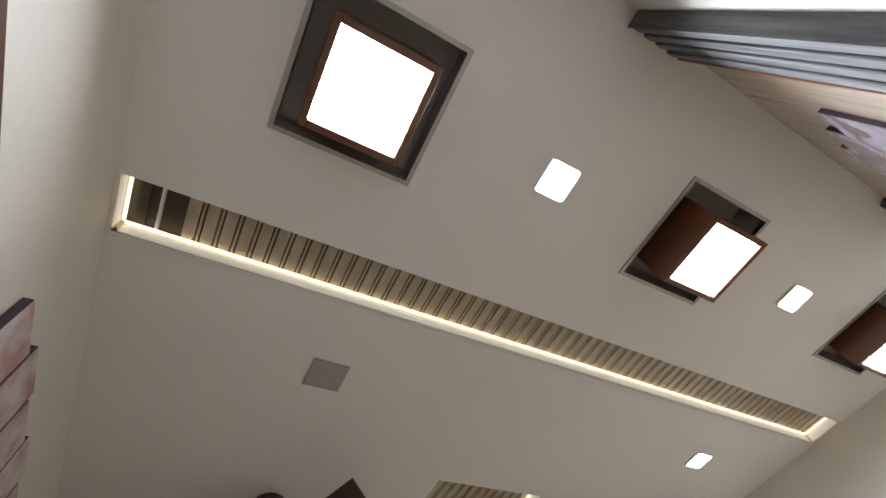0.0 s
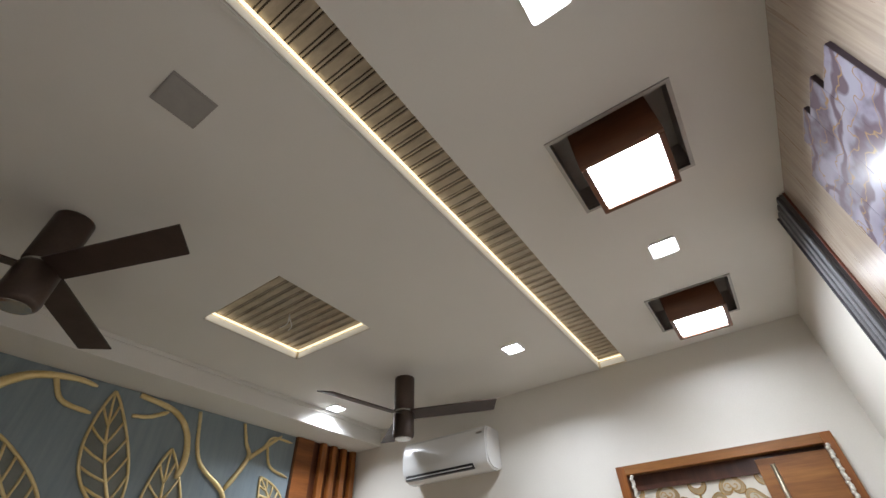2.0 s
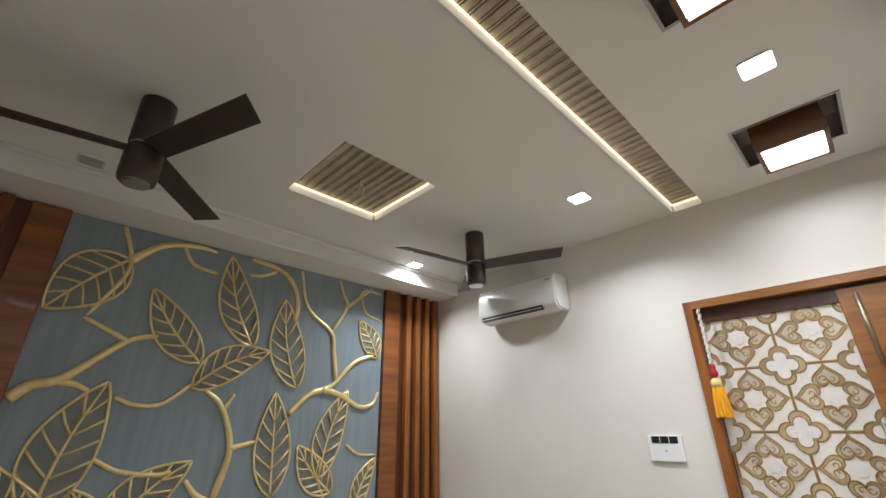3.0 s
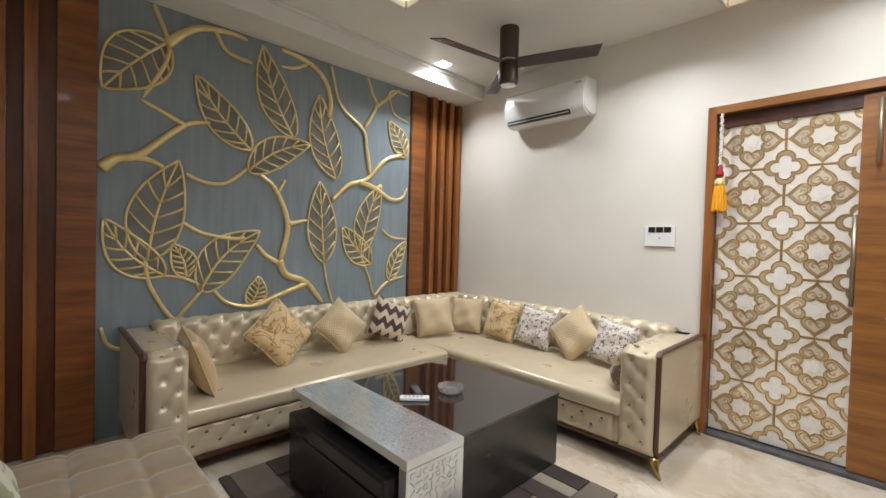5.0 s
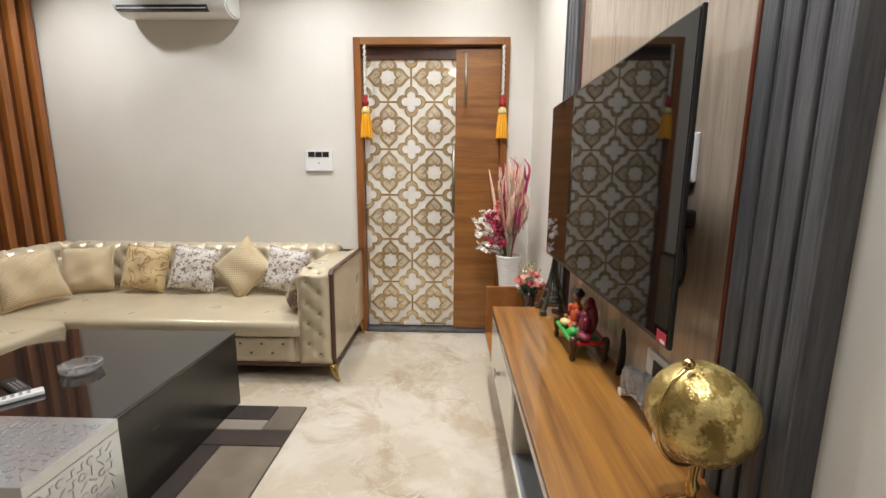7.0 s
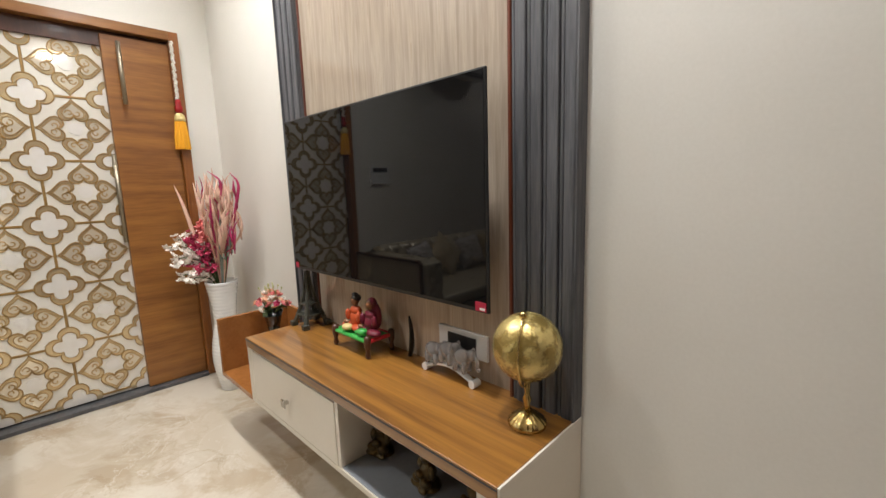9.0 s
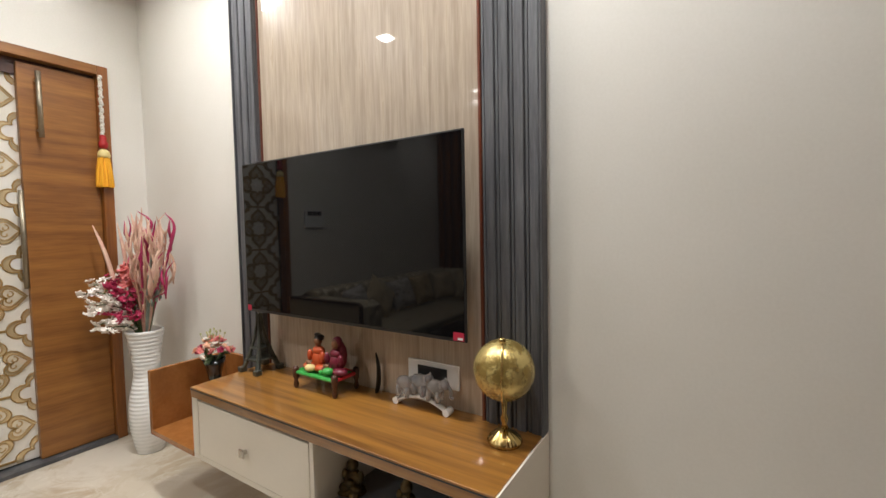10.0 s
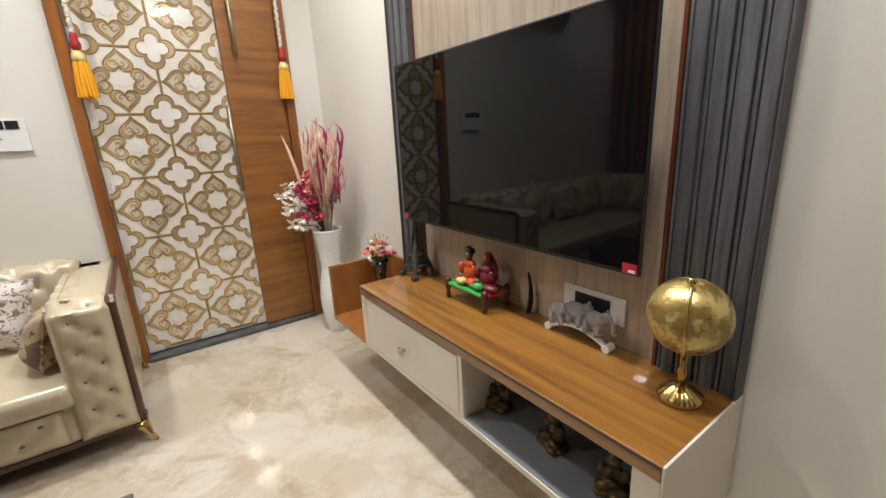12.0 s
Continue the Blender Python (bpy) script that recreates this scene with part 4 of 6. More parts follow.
part("housing", ac_body(), WHITE_GLOSS, ac, "", True).data.set_sharp_from_angle(angle=radians(35))
flap = bmesh.new()
box(flap, -0.197, -0.165, AY0 + 0.13, AY1 - 0.035, 2.244, 2.278)
part("outlet", flap, BLACK_PLASTIC, ac, "dark air outlet slot")
blade_bm = bmesh.new()
box(blade_bm, -0.2015, -0.19, AY0 + 0.135, AY1 - 0.04, 2.254, 2.260, bevel=0.002)
part("louvre", blade_bm, WHITE_GLOSS, ac)
part("end_cap_badge", boxed(-0.207, -0.2045, AY0 + 0.03, AY0 + 0.08, 2.460, 2.472), TRIM, ac)

plate = thing("switch_panel", -0.01, -1.758, 1.218, "white wall switch panel with three dark windows", "switch")
part("plate", boxed(-0.016, -0.001, -1.858, -1.658, 1.218, 1.362, bevel=0.003), WHITE_GLOSS, plate)
for k in range(3):
    part("dark_window", boxed(-0.019, -0.0165, -1.73 - 0.052 * k, -1.683 - 0.052 * k, 1.318, 1.356, bevel=0.002), BLACK_PLASTIC, plate)
part("button", boxed(-0.018, -0.0165, -1.765, -1.753, 1.27, 1.28), GREY_GRILLE, plate)


# ---- ceiling fans ----


def ceiling_fan(x, y):
    f = thing("ceiling_fan", x, y, 2.35, "bronze-brown three-blade ceiling fan with a tall cylindrical body", "ceiling fan", "ceiling fans")
    part("canopy", lathe(bmesh.new(), [(0.068, CEIL - 0.001), (0.069, CEIL - 0.01), (0.068, 2.535), (0.064, 2.528)][::-1], (x, y, 0)), FAN_BROWN, f, "", True)
    part("ring", lathe(bmesh.new(), [(0.062, 2.518), (0.062, 2.528)], (x, y, 0)), CHROME, f, "thin bright ring")
    part("motor_housing", lathe(bmesh.new(), [(0.055, 2.352), (0.066, 2.36), (0.07, 2.375), (0.07, 2.505), (0.064, 2.517)], (x, y, 0)), FAN_BROWN, f, "", True)
    part("end_cap", lathe(bmesh.new(), [(0.04, 2.346), (0.054, 2.349), (0.054, 2.3515)], (x, y, 0)), CHROME, f, "steel end cap")
    for deg in (51, 171, 291):
        bm = bmesh.new()
        n = 10
        rows = []
        for k in range(n + 1):
            s = k / n
            r, w = 0.06 + 0.56 * s, 0.05 + 0.006 * s
            tip = 0.02 * s
            for_z = -0.014
            rows.append([bm.verts.new(v) for v in ((r + tip, -w, -for_z), (r - tip, w, for_z), (r - tip, w, for_z + 0.006), (r + tip, -w, -for_z + 0.006))])
        for a, b in zip(rows, rows[1:]):
            for k in range(4):
                bm.faces.new((a[k], a[(k + 1) % 4], b[(k + 1) % 4], b[k]))
        bm.faces.new(rows[0])
        bm.faces.new(rows[-1][::-1])
        bm.transform(pose(x, y, 2.5, 0, 0, deg))
        part("blade", bm, FAN_BLADE, f)


ceiling_fan(-2.794, -0.896)
ceiling_fan(-0.751, -0.945)


# ---- sofa ----
SEAT, BACK_TOP, SF_Y, SF_X, ARM_S, ARM_W = 0.395, 0.675, -0.54, -0.855, -2.06, -2.84
sofa = thing("corner_sofa", -0.9, -0.5, 0, "champagne button-tufted leatherette corner sofa with dark trim", "sofa")


def tuft(a, b, pitch, depth):
    """Pillowed height of deep buttoning at a, b along the sheet, in metres."""
    u, v = a / pitch + b / (pitch * 0.9), a / pitch - b / (pitch * 0.9)
    s, t = abs(math.sin(math.pi * u)), abs(math.sin(math.pi * v))
    crease = min(1.0, (s * t) ** 0.4 * 1.2)
    hole = 1 - math.exp(-4.5 * (s * s + t * t))
    return depth * (0.3 * crease + 0.7 * hole)


def buttons(parent, place, along, up, pitch, mesh=[]):
    """Covered buttons at the crossings of the creases."""
    if not mesh:
        bm = ball(bmesh.new(), (0, 0, 0), 0.011, (1, 1, 1), 1)
        data = bpy.data.meshes.new("button")
        bm.to_mesh(data)
        bm.free()
        data.materials.append(LEATHER_DARK)
        mesh.append(data)
    half, step = pitch / 2, pitch * 0.45
    j = 1
    while j * step < up - 0.02:
        i = 1 if j % 2 else 2
        while i * half < along - 0.03:
            p = Vector(place(i * half / along, j * step / up))
            ob = new("button", mesh[0])
            ob.parent = parent
            ob.matrix_basis = Matrix.Translation(p)
            i += 2
        j += 1


def upholstery(name, place, along, up, pitch, depth, normal, back_off, studs=True, roll=0.0):
    """A tufted pad: place(u, v) lies on its base surface, normal points out of it."""
    nrm = Vector(normal)

    def front(u, v):
        a, b = u * along, v * up
        rim = min(1.0, min(a, along - a, b + 0.001, up - b + (0.02 if not roll else 0.0)) / 0.03)
        return Vector(place(u, v)) + nrm * tuft(a, b, pitch, depth) * max(0.0, rim) ** 0.5

    def behind(u, v):
        return Vector(place(u, v)) - nrm * back_off

    nu, nv = max(8, int(along / 0.0135)), max(6, int(up / 0.0135))
    ob = part(name, height_sheet(bmesh.new(), nu, nv, front, behind), LEATHER, sofa, "", True)
    ob.data.set_sharp_from_angle(angle=radians(70))
    if studs:
        buttons(ob, lambda u, v: Vector(place(u, v)) + nrm * 0.004, along, up, pitch)
    return ob


def curve_back(v, top):
    """Offset forward and height of the backrest: it rises, rounds over and falls back."""
    s = v * 1.25
    if s < 0.8:
        return 0.045 * (1 - s / 0.8), SEAT - 0.03 + (top - SEAT + 0.03) * s / 0.8
    a = (s - 0.8) / 0.45 * math.pi / 2
    return -0.11 * math.sin(a), top + 0.028 * math.sin(2 * a) - 0.01 * (1 - math.cos(a))


def north_back(u, v):
    f, z = curve_back(v, BACK_TOP - 0.02)
    return (-2.7 + u * 2.62, 0.085 - f, z)


def east_back(u, v):
    f, z = curve_back(v, BACK_TOP - 0.02)
    return (-0.155 - f, 0.06 - u * 1.97, z)


upholstery("backrest", north_back, 2.62, 0.34, 0.125, 0.042, (0, -0.85, 0.5), 0.04)
upholstery("backrest", east_back, 1.97, 0.34, 0.125, 0.042, (-0.85, 0, 0.5), 0.04)
frame_bm = bmesh.new()
box(frame_bm, -2.7, -0.02, 0.12, 0.24, 0.12, BACK_TOP - 0.03, bevel=0.01)
box(frame_bm, -0.13, -0.015, -2.0, 0.119, 0.12, BACK_TOP - 0.03, bevel=0.01)
part("back_frame", frame_bm, LEATHER, sofa)
base_bm = bmesh.new()
box(base_bm, -2.7, -0.13, SF_Y + 0.04, 0.119, 0.105, 0.26)
box(base_bm, SF_X + 0.04, -0.131, -1.9, SF_Y + 0.039, 0.105, 0.26)
part("seat_base", base_bm, LEATHER, sofa)
upholstery("front_rail", lambda u, v: (-2.69 + u * 1.81, SF_Y + 0.035, 0.105 + v * 0.15), 1.81, 0.15, 0.125, 0.02, (0, -1, 0), 0.005)
upholstery("front_rail", lambda u, v: (SF_X + 0.035, SF_Y + 0.03 - u * 1.32, 0.105 + v * 0.15), 1.32, 0.15, 0.125, 0.02, (-1, 0, 0), 0.005)
plinth = bmesh.new()
box(plinth, -2.78, -0.1, SF_Y + 0.028, 0.1, 0.08, 0.104, bevel=0.003)
box(plinth, SF_X + 0.028, -0.1, -2.05, SF_Y + 0.027, 0.08, 0.104, bevel=0.003)
part("plinth", plinth, DARK_WOOD, sofa, "dark wooden plinth")


def seat_cushion(x0, x1, y0, y1, slope):
    """A smooth seat with rounded edges, rising a little towards the backrest."""
    bm = boxed(x0, x1, y0, y1, 0.262, SEAT, bevel=0.032, seg=4)
    for v in bm.verts:
        if v.co.z > 0.3:
            reach = (v.co.y - y0) / (y1 - y0) if slope == "y" else (v.co.x - x0) / (x1 - x0)
            v.co.z -= 0.036 * (1 - reach)
    part("seat_cushion", bm, LEATHER, sofa, "", True).data.set_sharp_from_angle(angle=radians(60))


seat_cushion(-2.69, -0.872, SF_Y - 0.005, 0.075, "y")
seat_cushion(SF_X - 0.005, -0.17, -1.885, 0.065, "x")


def arm(outer, inner, lo, hi, east_arm):
    """An arm with a tufted front and inside, a smooth outer board and dark edging."""
    def pt(across, deep, z):
        return (deep, across, z) if east_arm else (across, deep, z)

    wide = abs(inner - outer)
    sgn = 1 if inner > outer else -1

    def front(u, v):
        s = v * 1.28
        if s < 1:
            return pt(outer + sgn * (0.012 + u * (wide - 0.02)), lo, 0.105 + s * 0.52)
        a = (s - 1) / 0.28 * math.pi / 2
        return pt(outer + sgn * (0.012 + u * (wide - 0.02)), lo + 0.1 * math.sin(a) * (1 if hi > lo else -1), 0.625 + 0.03 * math.sin(a))

    toward = -1 if hi > lo else 1
    nrm = (toward * 0.93, 0, 0.35) if east_arm else (0, toward * 0.93, 0.35)
    upholstery("arm_front", front, wide - 0.02, 0.62, 0.125, 0.036, nrm, 0.02)
    core = bmesh.new()
    a0, a1 = sorted((outer + sgn * 0.012, inner - sgn * 0.02))
    d0, d1 = sorted((lo - toward * 0.02, hi))
    if east_arm:
        box(core, d0, d1, a0, a1, 0.105, 0.645, bevel=0.02, seg=3)
    else:
        box(core, a0, a1, d0, d1, 0.105, 0.645, bevel=0.02, seg=3)
    part("arm_core", core, LEATHER, sofa, "", True).data.set_sharp_from_angle(angle=radians(50))

    def inside(u, v):
        return pt(inner - sgn * 0.02, lo - toward * (0.03 + u * 0.62), 0.39 + v * 0.25)

    inrm = (0, sgn, 0.15) if east_arm else (sgn, 0, 0.15)
    upholstery("arm_inside", inside, 0.62, 0.25, 0.12, 0.026, inrm, 0.004)
    board = bmesh.new()
    o0, o1 = sorted((outer, outer + sgn * 0.011))
    e0, e1 = sorted((lo - toward * 0.035, hi))
    if east_arm:
        box(board, e0, e1, o0, o1, 0.105, 0.64, bevel=0.004)
    else:
        box(board, o0, o1, e0, e1, 0.105, 0.64, bevel=0.004)
    part("arm_board", board, LEATHER, sofa, "smooth outer arm board")
    edging = bmesh.new()
    path = [pt(outer + sgn * 0.004, hi, 0.65), pt(outer + sgn * 0.004, lo - toward * 0.03, 0.652), pt(outer + sgn * 0.004, lo - toward * 0.012, 0.636), pt(outer + sgn * 0.004, lo - toward * 0.008, 0.14), pt(outer + sgn * 0.004, lo - toward * 0.03, 0.098), pt(outer + sgn * 0.004, lo - toward * 0.1, 0.092)]
    tube(edging, path, 0.017, 8, 0.7)
    part("arm_edging", edging, DARK_WOOD, sofa, "dark brown wooden edging")


arm(ARM_S, -1.855, SF_X + 0.02, -0.02, True)
arm(ARM_W, -2.65, SF_Y - 0.01, 0.24, False)
for lx, ly in ((SF_X + 0.02, -2.045), (-0.08, -2.03), (SF_X + 0.03, SF_Y + 0.03), (ARM_W + 0.04, SF_Y + 0.02), (ARM_W + 0.04, 0.2)):
    leg = bmesh.new()
    out = -0.045 if ly < -1 else 0.0
    tube(leg, [(lx - 0.005, ly + out, 0.0), (lx - 0.002, ly + out * 0.6, 0.035), (lx + 0.02, ly + out * 0.2, 0.065), (lx + 0.03, ly, 0.085)], [0.008, 0.013, 0.026, 0.036], 12, 0.8)
    part("leg", leg, BRASS, sofa, "slim brass leg", True)


# ---- cushions ----


def cushion_mesh(size, thick):
    """A stuffed square cushion lying in its own plane, with pinched corners."""
    bm = bmesh.new()
    n = 18
    sides = []
    for hand in (1, -1):
        grid = []
        for i in range(n + 1):
            row = []
            for j in range(n + 1):
                u, v = 2 * i / n - 1, 2 * j / n - 1
                pu, pv = u * (1 - 0.07 * (1 - v * v)), v * (1 - 0.07 * (1 - u * u))
                h = ((1 - u**4) * (1 - v**4)) ** 0.6
                wave = 0.006 * math.sin(5 * u + 2 * v) * h + 0.004 * math.sin(7 * v - 3 * u) * h
                row.append(bm.verts.new((pu * size / 2, pv * size / 2, hand * (thick / 2 * h) + wave)))
            grid.append(row)
        sides.append(grid)
        for i in range(n):
            for j in range(n):
                bm.faces.new((grid[i][j], grid[i + 1][j], grid[i + 1][j + 1], grid[i][j + 1]))
    bmesh.ops.remove_doubles(bm, verts=bm.verts, dist=1e-4)
    return bm


def piping(size):
    pts = []
    for i in range(41):
        s = i / 40 * 4
        side, t = int(s) % 4, (s % 1) * 2 - 1
        k = 1 - 0.07 * (1 - t * t)
        u, v = ((t, -k), (k, t), (-t, k), (-k, -t))[side]
        pts.append((u * size / 2, v * size / 2, 0))
    return tube(bmesh.new(), pts, 0.005, 6)


BEIGE_WEAVE = fabric_pattern("beige_basket_weave", (0.62, 0.49, 0.3), (0.57, 0.445, 0.265), "weave", 0.017)
CHEVRON = fabric_pattern("brown_white_chevron", (0.6, 0.5, 0.37), (0.05, 0.022, 0.018), "chevron", 0.078)
GOLD_TWIG = fabric_pattern("gold_satin_twigs", (0.66, 0.49, 0.25), (0.36, 0.21, 0.08), "twigs", 0.11)
WHITE_BLOT = fabric_pattern("white_brown_floral", (0.70, 0.65, 0.58), (0.22, 0.14, 0.12), "blots", 0.022)
BROWN_BLOT = fabric_pattern("brown_gold_floral", (0.42, 0.30, 0.17), (0.13, 0.07, 0.04), "blots", 0.06)
GREEN_FOIL = fabric_pattern("mottled_green_silver_foil", (0.55, 0.53, 0.40), (0.22, 0.23, 0.13), "blots", 0.09)


def cushion(label, mat, size, x, y, z, lean, face, spin):
    bm = cushion_mesh(size, 0.12)
    c = thing("cushion", x, y, z, label, "cushion", "sofa cushions")
    body = part("cover", bm, mat, c, "", True)
    body.matrix_parent_inverse.identity()
    pipe = part("piping", piping(size), mat, c, "", True)
    pipe.matrix_parent_inverse.identity()
    z -= 0.022 if x > -2.8 else 0.0
    c.matrix_basis = pose(x, y, z, lean, 0, face) @ pose(0, 0, 0, 0, 0, spin)


GOLD_SATIN = material("golden_beige_satin", (0.6, 0.44, 0.24), 0.42, 0, (0.52, 0.37, 0.19), 7, fine=150, bump=0.1, sheen=0.3)
cushion("golden-beige satin cushion leaning on the sofa arm", GOLD_SATIN, 0.33, -2.56, -0.3, 0.555, 70, 84, 6)
cushion("gold satin cushion with twig print, set on its corner", GOLD_TWIG, 0.36, -2.03, -0.11, 0.595, 68, 12, 38)
cushion("beige woven cushion set on its corner", BEIGE_WEAVE, 0.31, -1.57, -0.10, 0.585, 70, -4, 42)
cushion("brown and white chevron cushion", CHEVRON, 0.31, -1.11, -0.085, 0.58, 72, -8, -24)
cushion("beige woven cushion in the sofa corner", BEIGE_WEAVE, 0.33, -0.66, -0.12, 0.565, 70, -35, 8)
cushion("beige woven cushion by the sofa corner", BEIGE_WEAVE, 0.31, -0.36, -0.24, 0.565, 70, -75, 3)
cushion("gold satin cushion with twig print", GOLD_TWIG, 0.31, -0.335, -0.625, 0.57, 72, -90, -4)
cushion("white cushion with brown floral print", WHITE_BLOT, 0.30, -0.335, -0.965, 0.57, 72, -84, -8)
cushion("beige woven cushion set on its corner by the wall", BEIGE_WEAVE, 0.32, -0.35, -1.315, 0.585, 70, -92, 45)
cushion("white cushion with brown floral print", WHITE_BLOT, 0.30, -0.345, -1.60, 0.57, 72, -98, -8)
cushion("small brown floral cushion tucked by the arm", BROWN_BLOT, 0.22, -0.62, -1.80, 0.51, 76, -172, 6)


# ---- coffee table ----
TX = (-1.95, -1.12, -1.648, -0.785)
table = thing("coffee_table", -1.7, -1.25, 0, "black lacquered coffee table with a silver laser-cut waterfall end", "coffee table")
part("body", boxed(TX[0], TX[1], TX[2], TX[3], 0.014, 0.388, bevel=0.003), BLACK_VENEER, table, "black oak veneer body")
part("glass_top", boxed(TX[0] - 0.002, TX[1] + 0.004, TX[2] - 0.004, TX[3] + 0.004, 0.3885, 0.402, bevel=0.003), BLACK_GLOSS, table, "reflective black glass top")
SX0, SX1, SY0, SY1 = -2.242, -1.948, -1.717, -0.778
silver_top = part("waterfall_top", boxed(SX0, SX1, SY0, SY1, 0.403, 0.44, bevel=0.003), SILVER, table, "silver laser-cut end piece")
silver_leg = part("waterfall_leg", boxed(SX0, SX1, SY0, SY0 + 0.045, 0.014, 0.4025, bevel=0.003), SILVER, table)
random.seed(5)


def fret(parent, place, wide, high):
    """Short recessed strokes and rings of a laser-cut pattern."""
    bm = bmesh.new()
    cell = 0.031
    for i in range(int(wide / cell)):
        for j in range(int(high / cell)):
            u, v = (i + 0.5) * cell, (j + 0.5) * cell
            kind = random.random()
            if kind < 0.3:
                pts = [(u + 0.0105 * math.cos(a), v + 0.0105 * math.sin(a)) for a in np.linspace(0.4, random.choice((4.6, 6.0)), 9)]
            elif kind < 0.75:
                a = random.choice((0, math.pi / 2, math.pi / 4, -math.pi / 4)) + random.uniform(-0.2, 0.2)
                pts = [(u + s * 0.014 * math.cos(a), v + s * 0.014 * math.sin(a)) for s in (-1, 1)]
            else:
                pts = [(u - 0.012, v - 0.009), (u + 0.003, v - 0.009), (u + 0.003, v + 0.01), (u + 0.012, v + 0.01)]
            tube(bm, [place(*p) for p in pts], 0.0026, 5)
    part("fretwork", bm, SLOT, parent, "cut strokes")["kind"] = "stuff"


fret(silver_top, lambda u, v: (SX0 + 0.015 + u, SY0 + 0.015 + v, 0.4395), SX1 - SX0 - 0.03, SY1 - SY0 - 0.03)
fret(silver_leg, lambda u, v: (SX0 + 0.015 + u, SY0 + 0.0005, 0.02 + v), SX1 - SX0 - 0.03, 0.385)

pouf = thing("black_stool", -2.15, -1.28, 0, "low black leather box stool under the table end", "stool")
BLACK_LEATHER = material("black_leather", (0.009, 0.0085, 0.0085), 0.25, 0, (0.013, 0.012, 0.012), 8, fine=120, bump=0.03, spec=0.3)
part("seat", boxed(-2.298, -1.96, -1.662, -0.866, 0.285, 0.362, bevel=0.012, seg=3), BLACK_LEATHER, pouf)
part("body", boxed(-2.294, -1.962, -1.658, -0.87, 0.03, 0.284, bevel=0.008), BLACK_LEATHER, pouf)
for fx in (-2.27, -1.99):
    for fy in (-1.64, -0.89):
        part("foot", lathe(bmesh.new(), [(0.018, 0.013), (0.02, 0.03)], (fx, fy, 0), 12), BLACK_PLASTIC, pouf)

# ---- rug ----
RX0, RX1, RY0, RY1 = -2.536, -1.139, -2.001, -0.609
rug = thing("patchwork_rug", -1.85, -1.3, 0, "brown and taupe patchwork rug under the coffee table", "rug")
part("backing", boxed(RX0, RX1, RY0, RY1, 0.0005, 0.005), RUG_DARK, rug)
PATCHES = [
    (-1.345, -1.14, -2.0, -1.862, 0), (-1.262, -1.14, -1.858, -1.6, 1), (-1.345, -1.266, -1.858, -1.64, 2), (-1.462, -1.349, -2.0, -1.6, 1),
    (-1.845, -1.466, -2.0, -1.735, 0), (-1.95, -1.466, -1.731, -1.6, 1), (-2.27, -1.849, -2.0, -1.735, 2), (-2.28, -1.954, -1.731, -1.6, 1), (-2.535, -2.284, -2.0, -1.6, 0),
    (-2.535, -2.34, -1.595, -1.25, 1), (-2.535, -2.4, -1.245, -1.0, 0), (-2.535, -2.49, -0.995, -0.61, 1), (-2.486, -2.31, -0.995, -0.61, 0), (-2.306, -1.9, -0.78, -0.61, 1), (-1.896, -1.14, -0.78, -0.61, 0),
]
for x0, x1, y0, y1, dark in PATCHES:
    part("patch", boxed(x0, x1, y0, y1, 0.005, 0.0125, bevel=0.003, seg=1), (RUG_TAUPE, RUG_DARK, RUG_PALE)[dark], rug)

# ---- tufted bench ----
bench = thing("upholstered_bench", -3.1, -1.4, 0, "taupe velvet bench with stitched rectangular tufting", "bench")
BX0, BX1, BY0, BY1, BT = -3.42, -2.755, -2.05, -0.775, 0.405


def bench_top(u, v):
    x, y = BX0 + u * (BX1 - BX0), BY0 + v * (BY1 - BY0)
    edge_x, edge_y = min(x - BX0, BX1 - x), min(y - BY0, BY1 - y)
    a = abs(math.sin(math.pi * (x + 2.91) / 0.195)) if edge_x > 0.05 else 1
    b = abs(math.sin(math.pi * (y + 1.146) / 0.17)) if edge_y > 0.05 else 1
    fall = 0.03 * (1 - min(1, min(edge_x, edge_y) / 0.03)) ** 2
    return (x, y, BT - 0.036 + 0.02 * min(1, a * 2.2) ** 0.45 + 0.016 * min(1, b * 1.6) ** 0.4 - fall)


part("seat_pad", height_sheet(bmesh.new(), 84, 170, bench_top, lambda u, v: (BX0 + u * (BX1 - BX0), BY0 + v * (BY1 - BY0), 0.29)), TAUPE, bench, "", True).data.set_sharp_from_angle(angle=radians(60))
part("base", boxed(BX0 + 0.01, BX1 - 0.01, BY0 + 0.01, BY1 - 0.01, 0.08, 0.2895, bevel=0.006), TAUPE, bench)
for lx in (BX0 + 0.06, BX1 - 0.06):
    for ly in (BY0 + 0.06, BY1 - 0.06):
        part("leg", lathe(bmesh.new(), [(0.018, 0.0), (0.024, 0.08)], (lx, ly, 0), 12), DARK_WOOD, bench)
cushion("mottled green and silver cushion on the bench", GREEN_FOIL, 0.4, -3.3, -1.3, 0.585, 66, 100, 8)

# ---- west wall ----
west_door = thing("door_2", WEST, -2.86, 0, "dark wooden door with a dark frame and head board", "door", kind="structure")
part("door_panel", boxed(WEST + 0.001, WEST + 0.02, -3.22, -2.31, 0.003, 1.95, bevel=0.003), DARK_WOOD, west_door)
for a in ((-3.28, -3.221, 0.002, 1.999), (-2.309, -2.25, 0.002, 1.999), (-3.22, -2.31, 1.951, 1.999), (-3.28, -2.47, 2.0, 2.272)):
    part("frame", boxed(WEST + 0.001, WEST + 0.035, a[0], a[1], a[2], a[3], bevel=0.003), DARK_WOOD, west_door)
west_art = thing("floral_wall_art", WEST, -1.7, 1.7, "split canvas print of pale pink flowers", "picture")
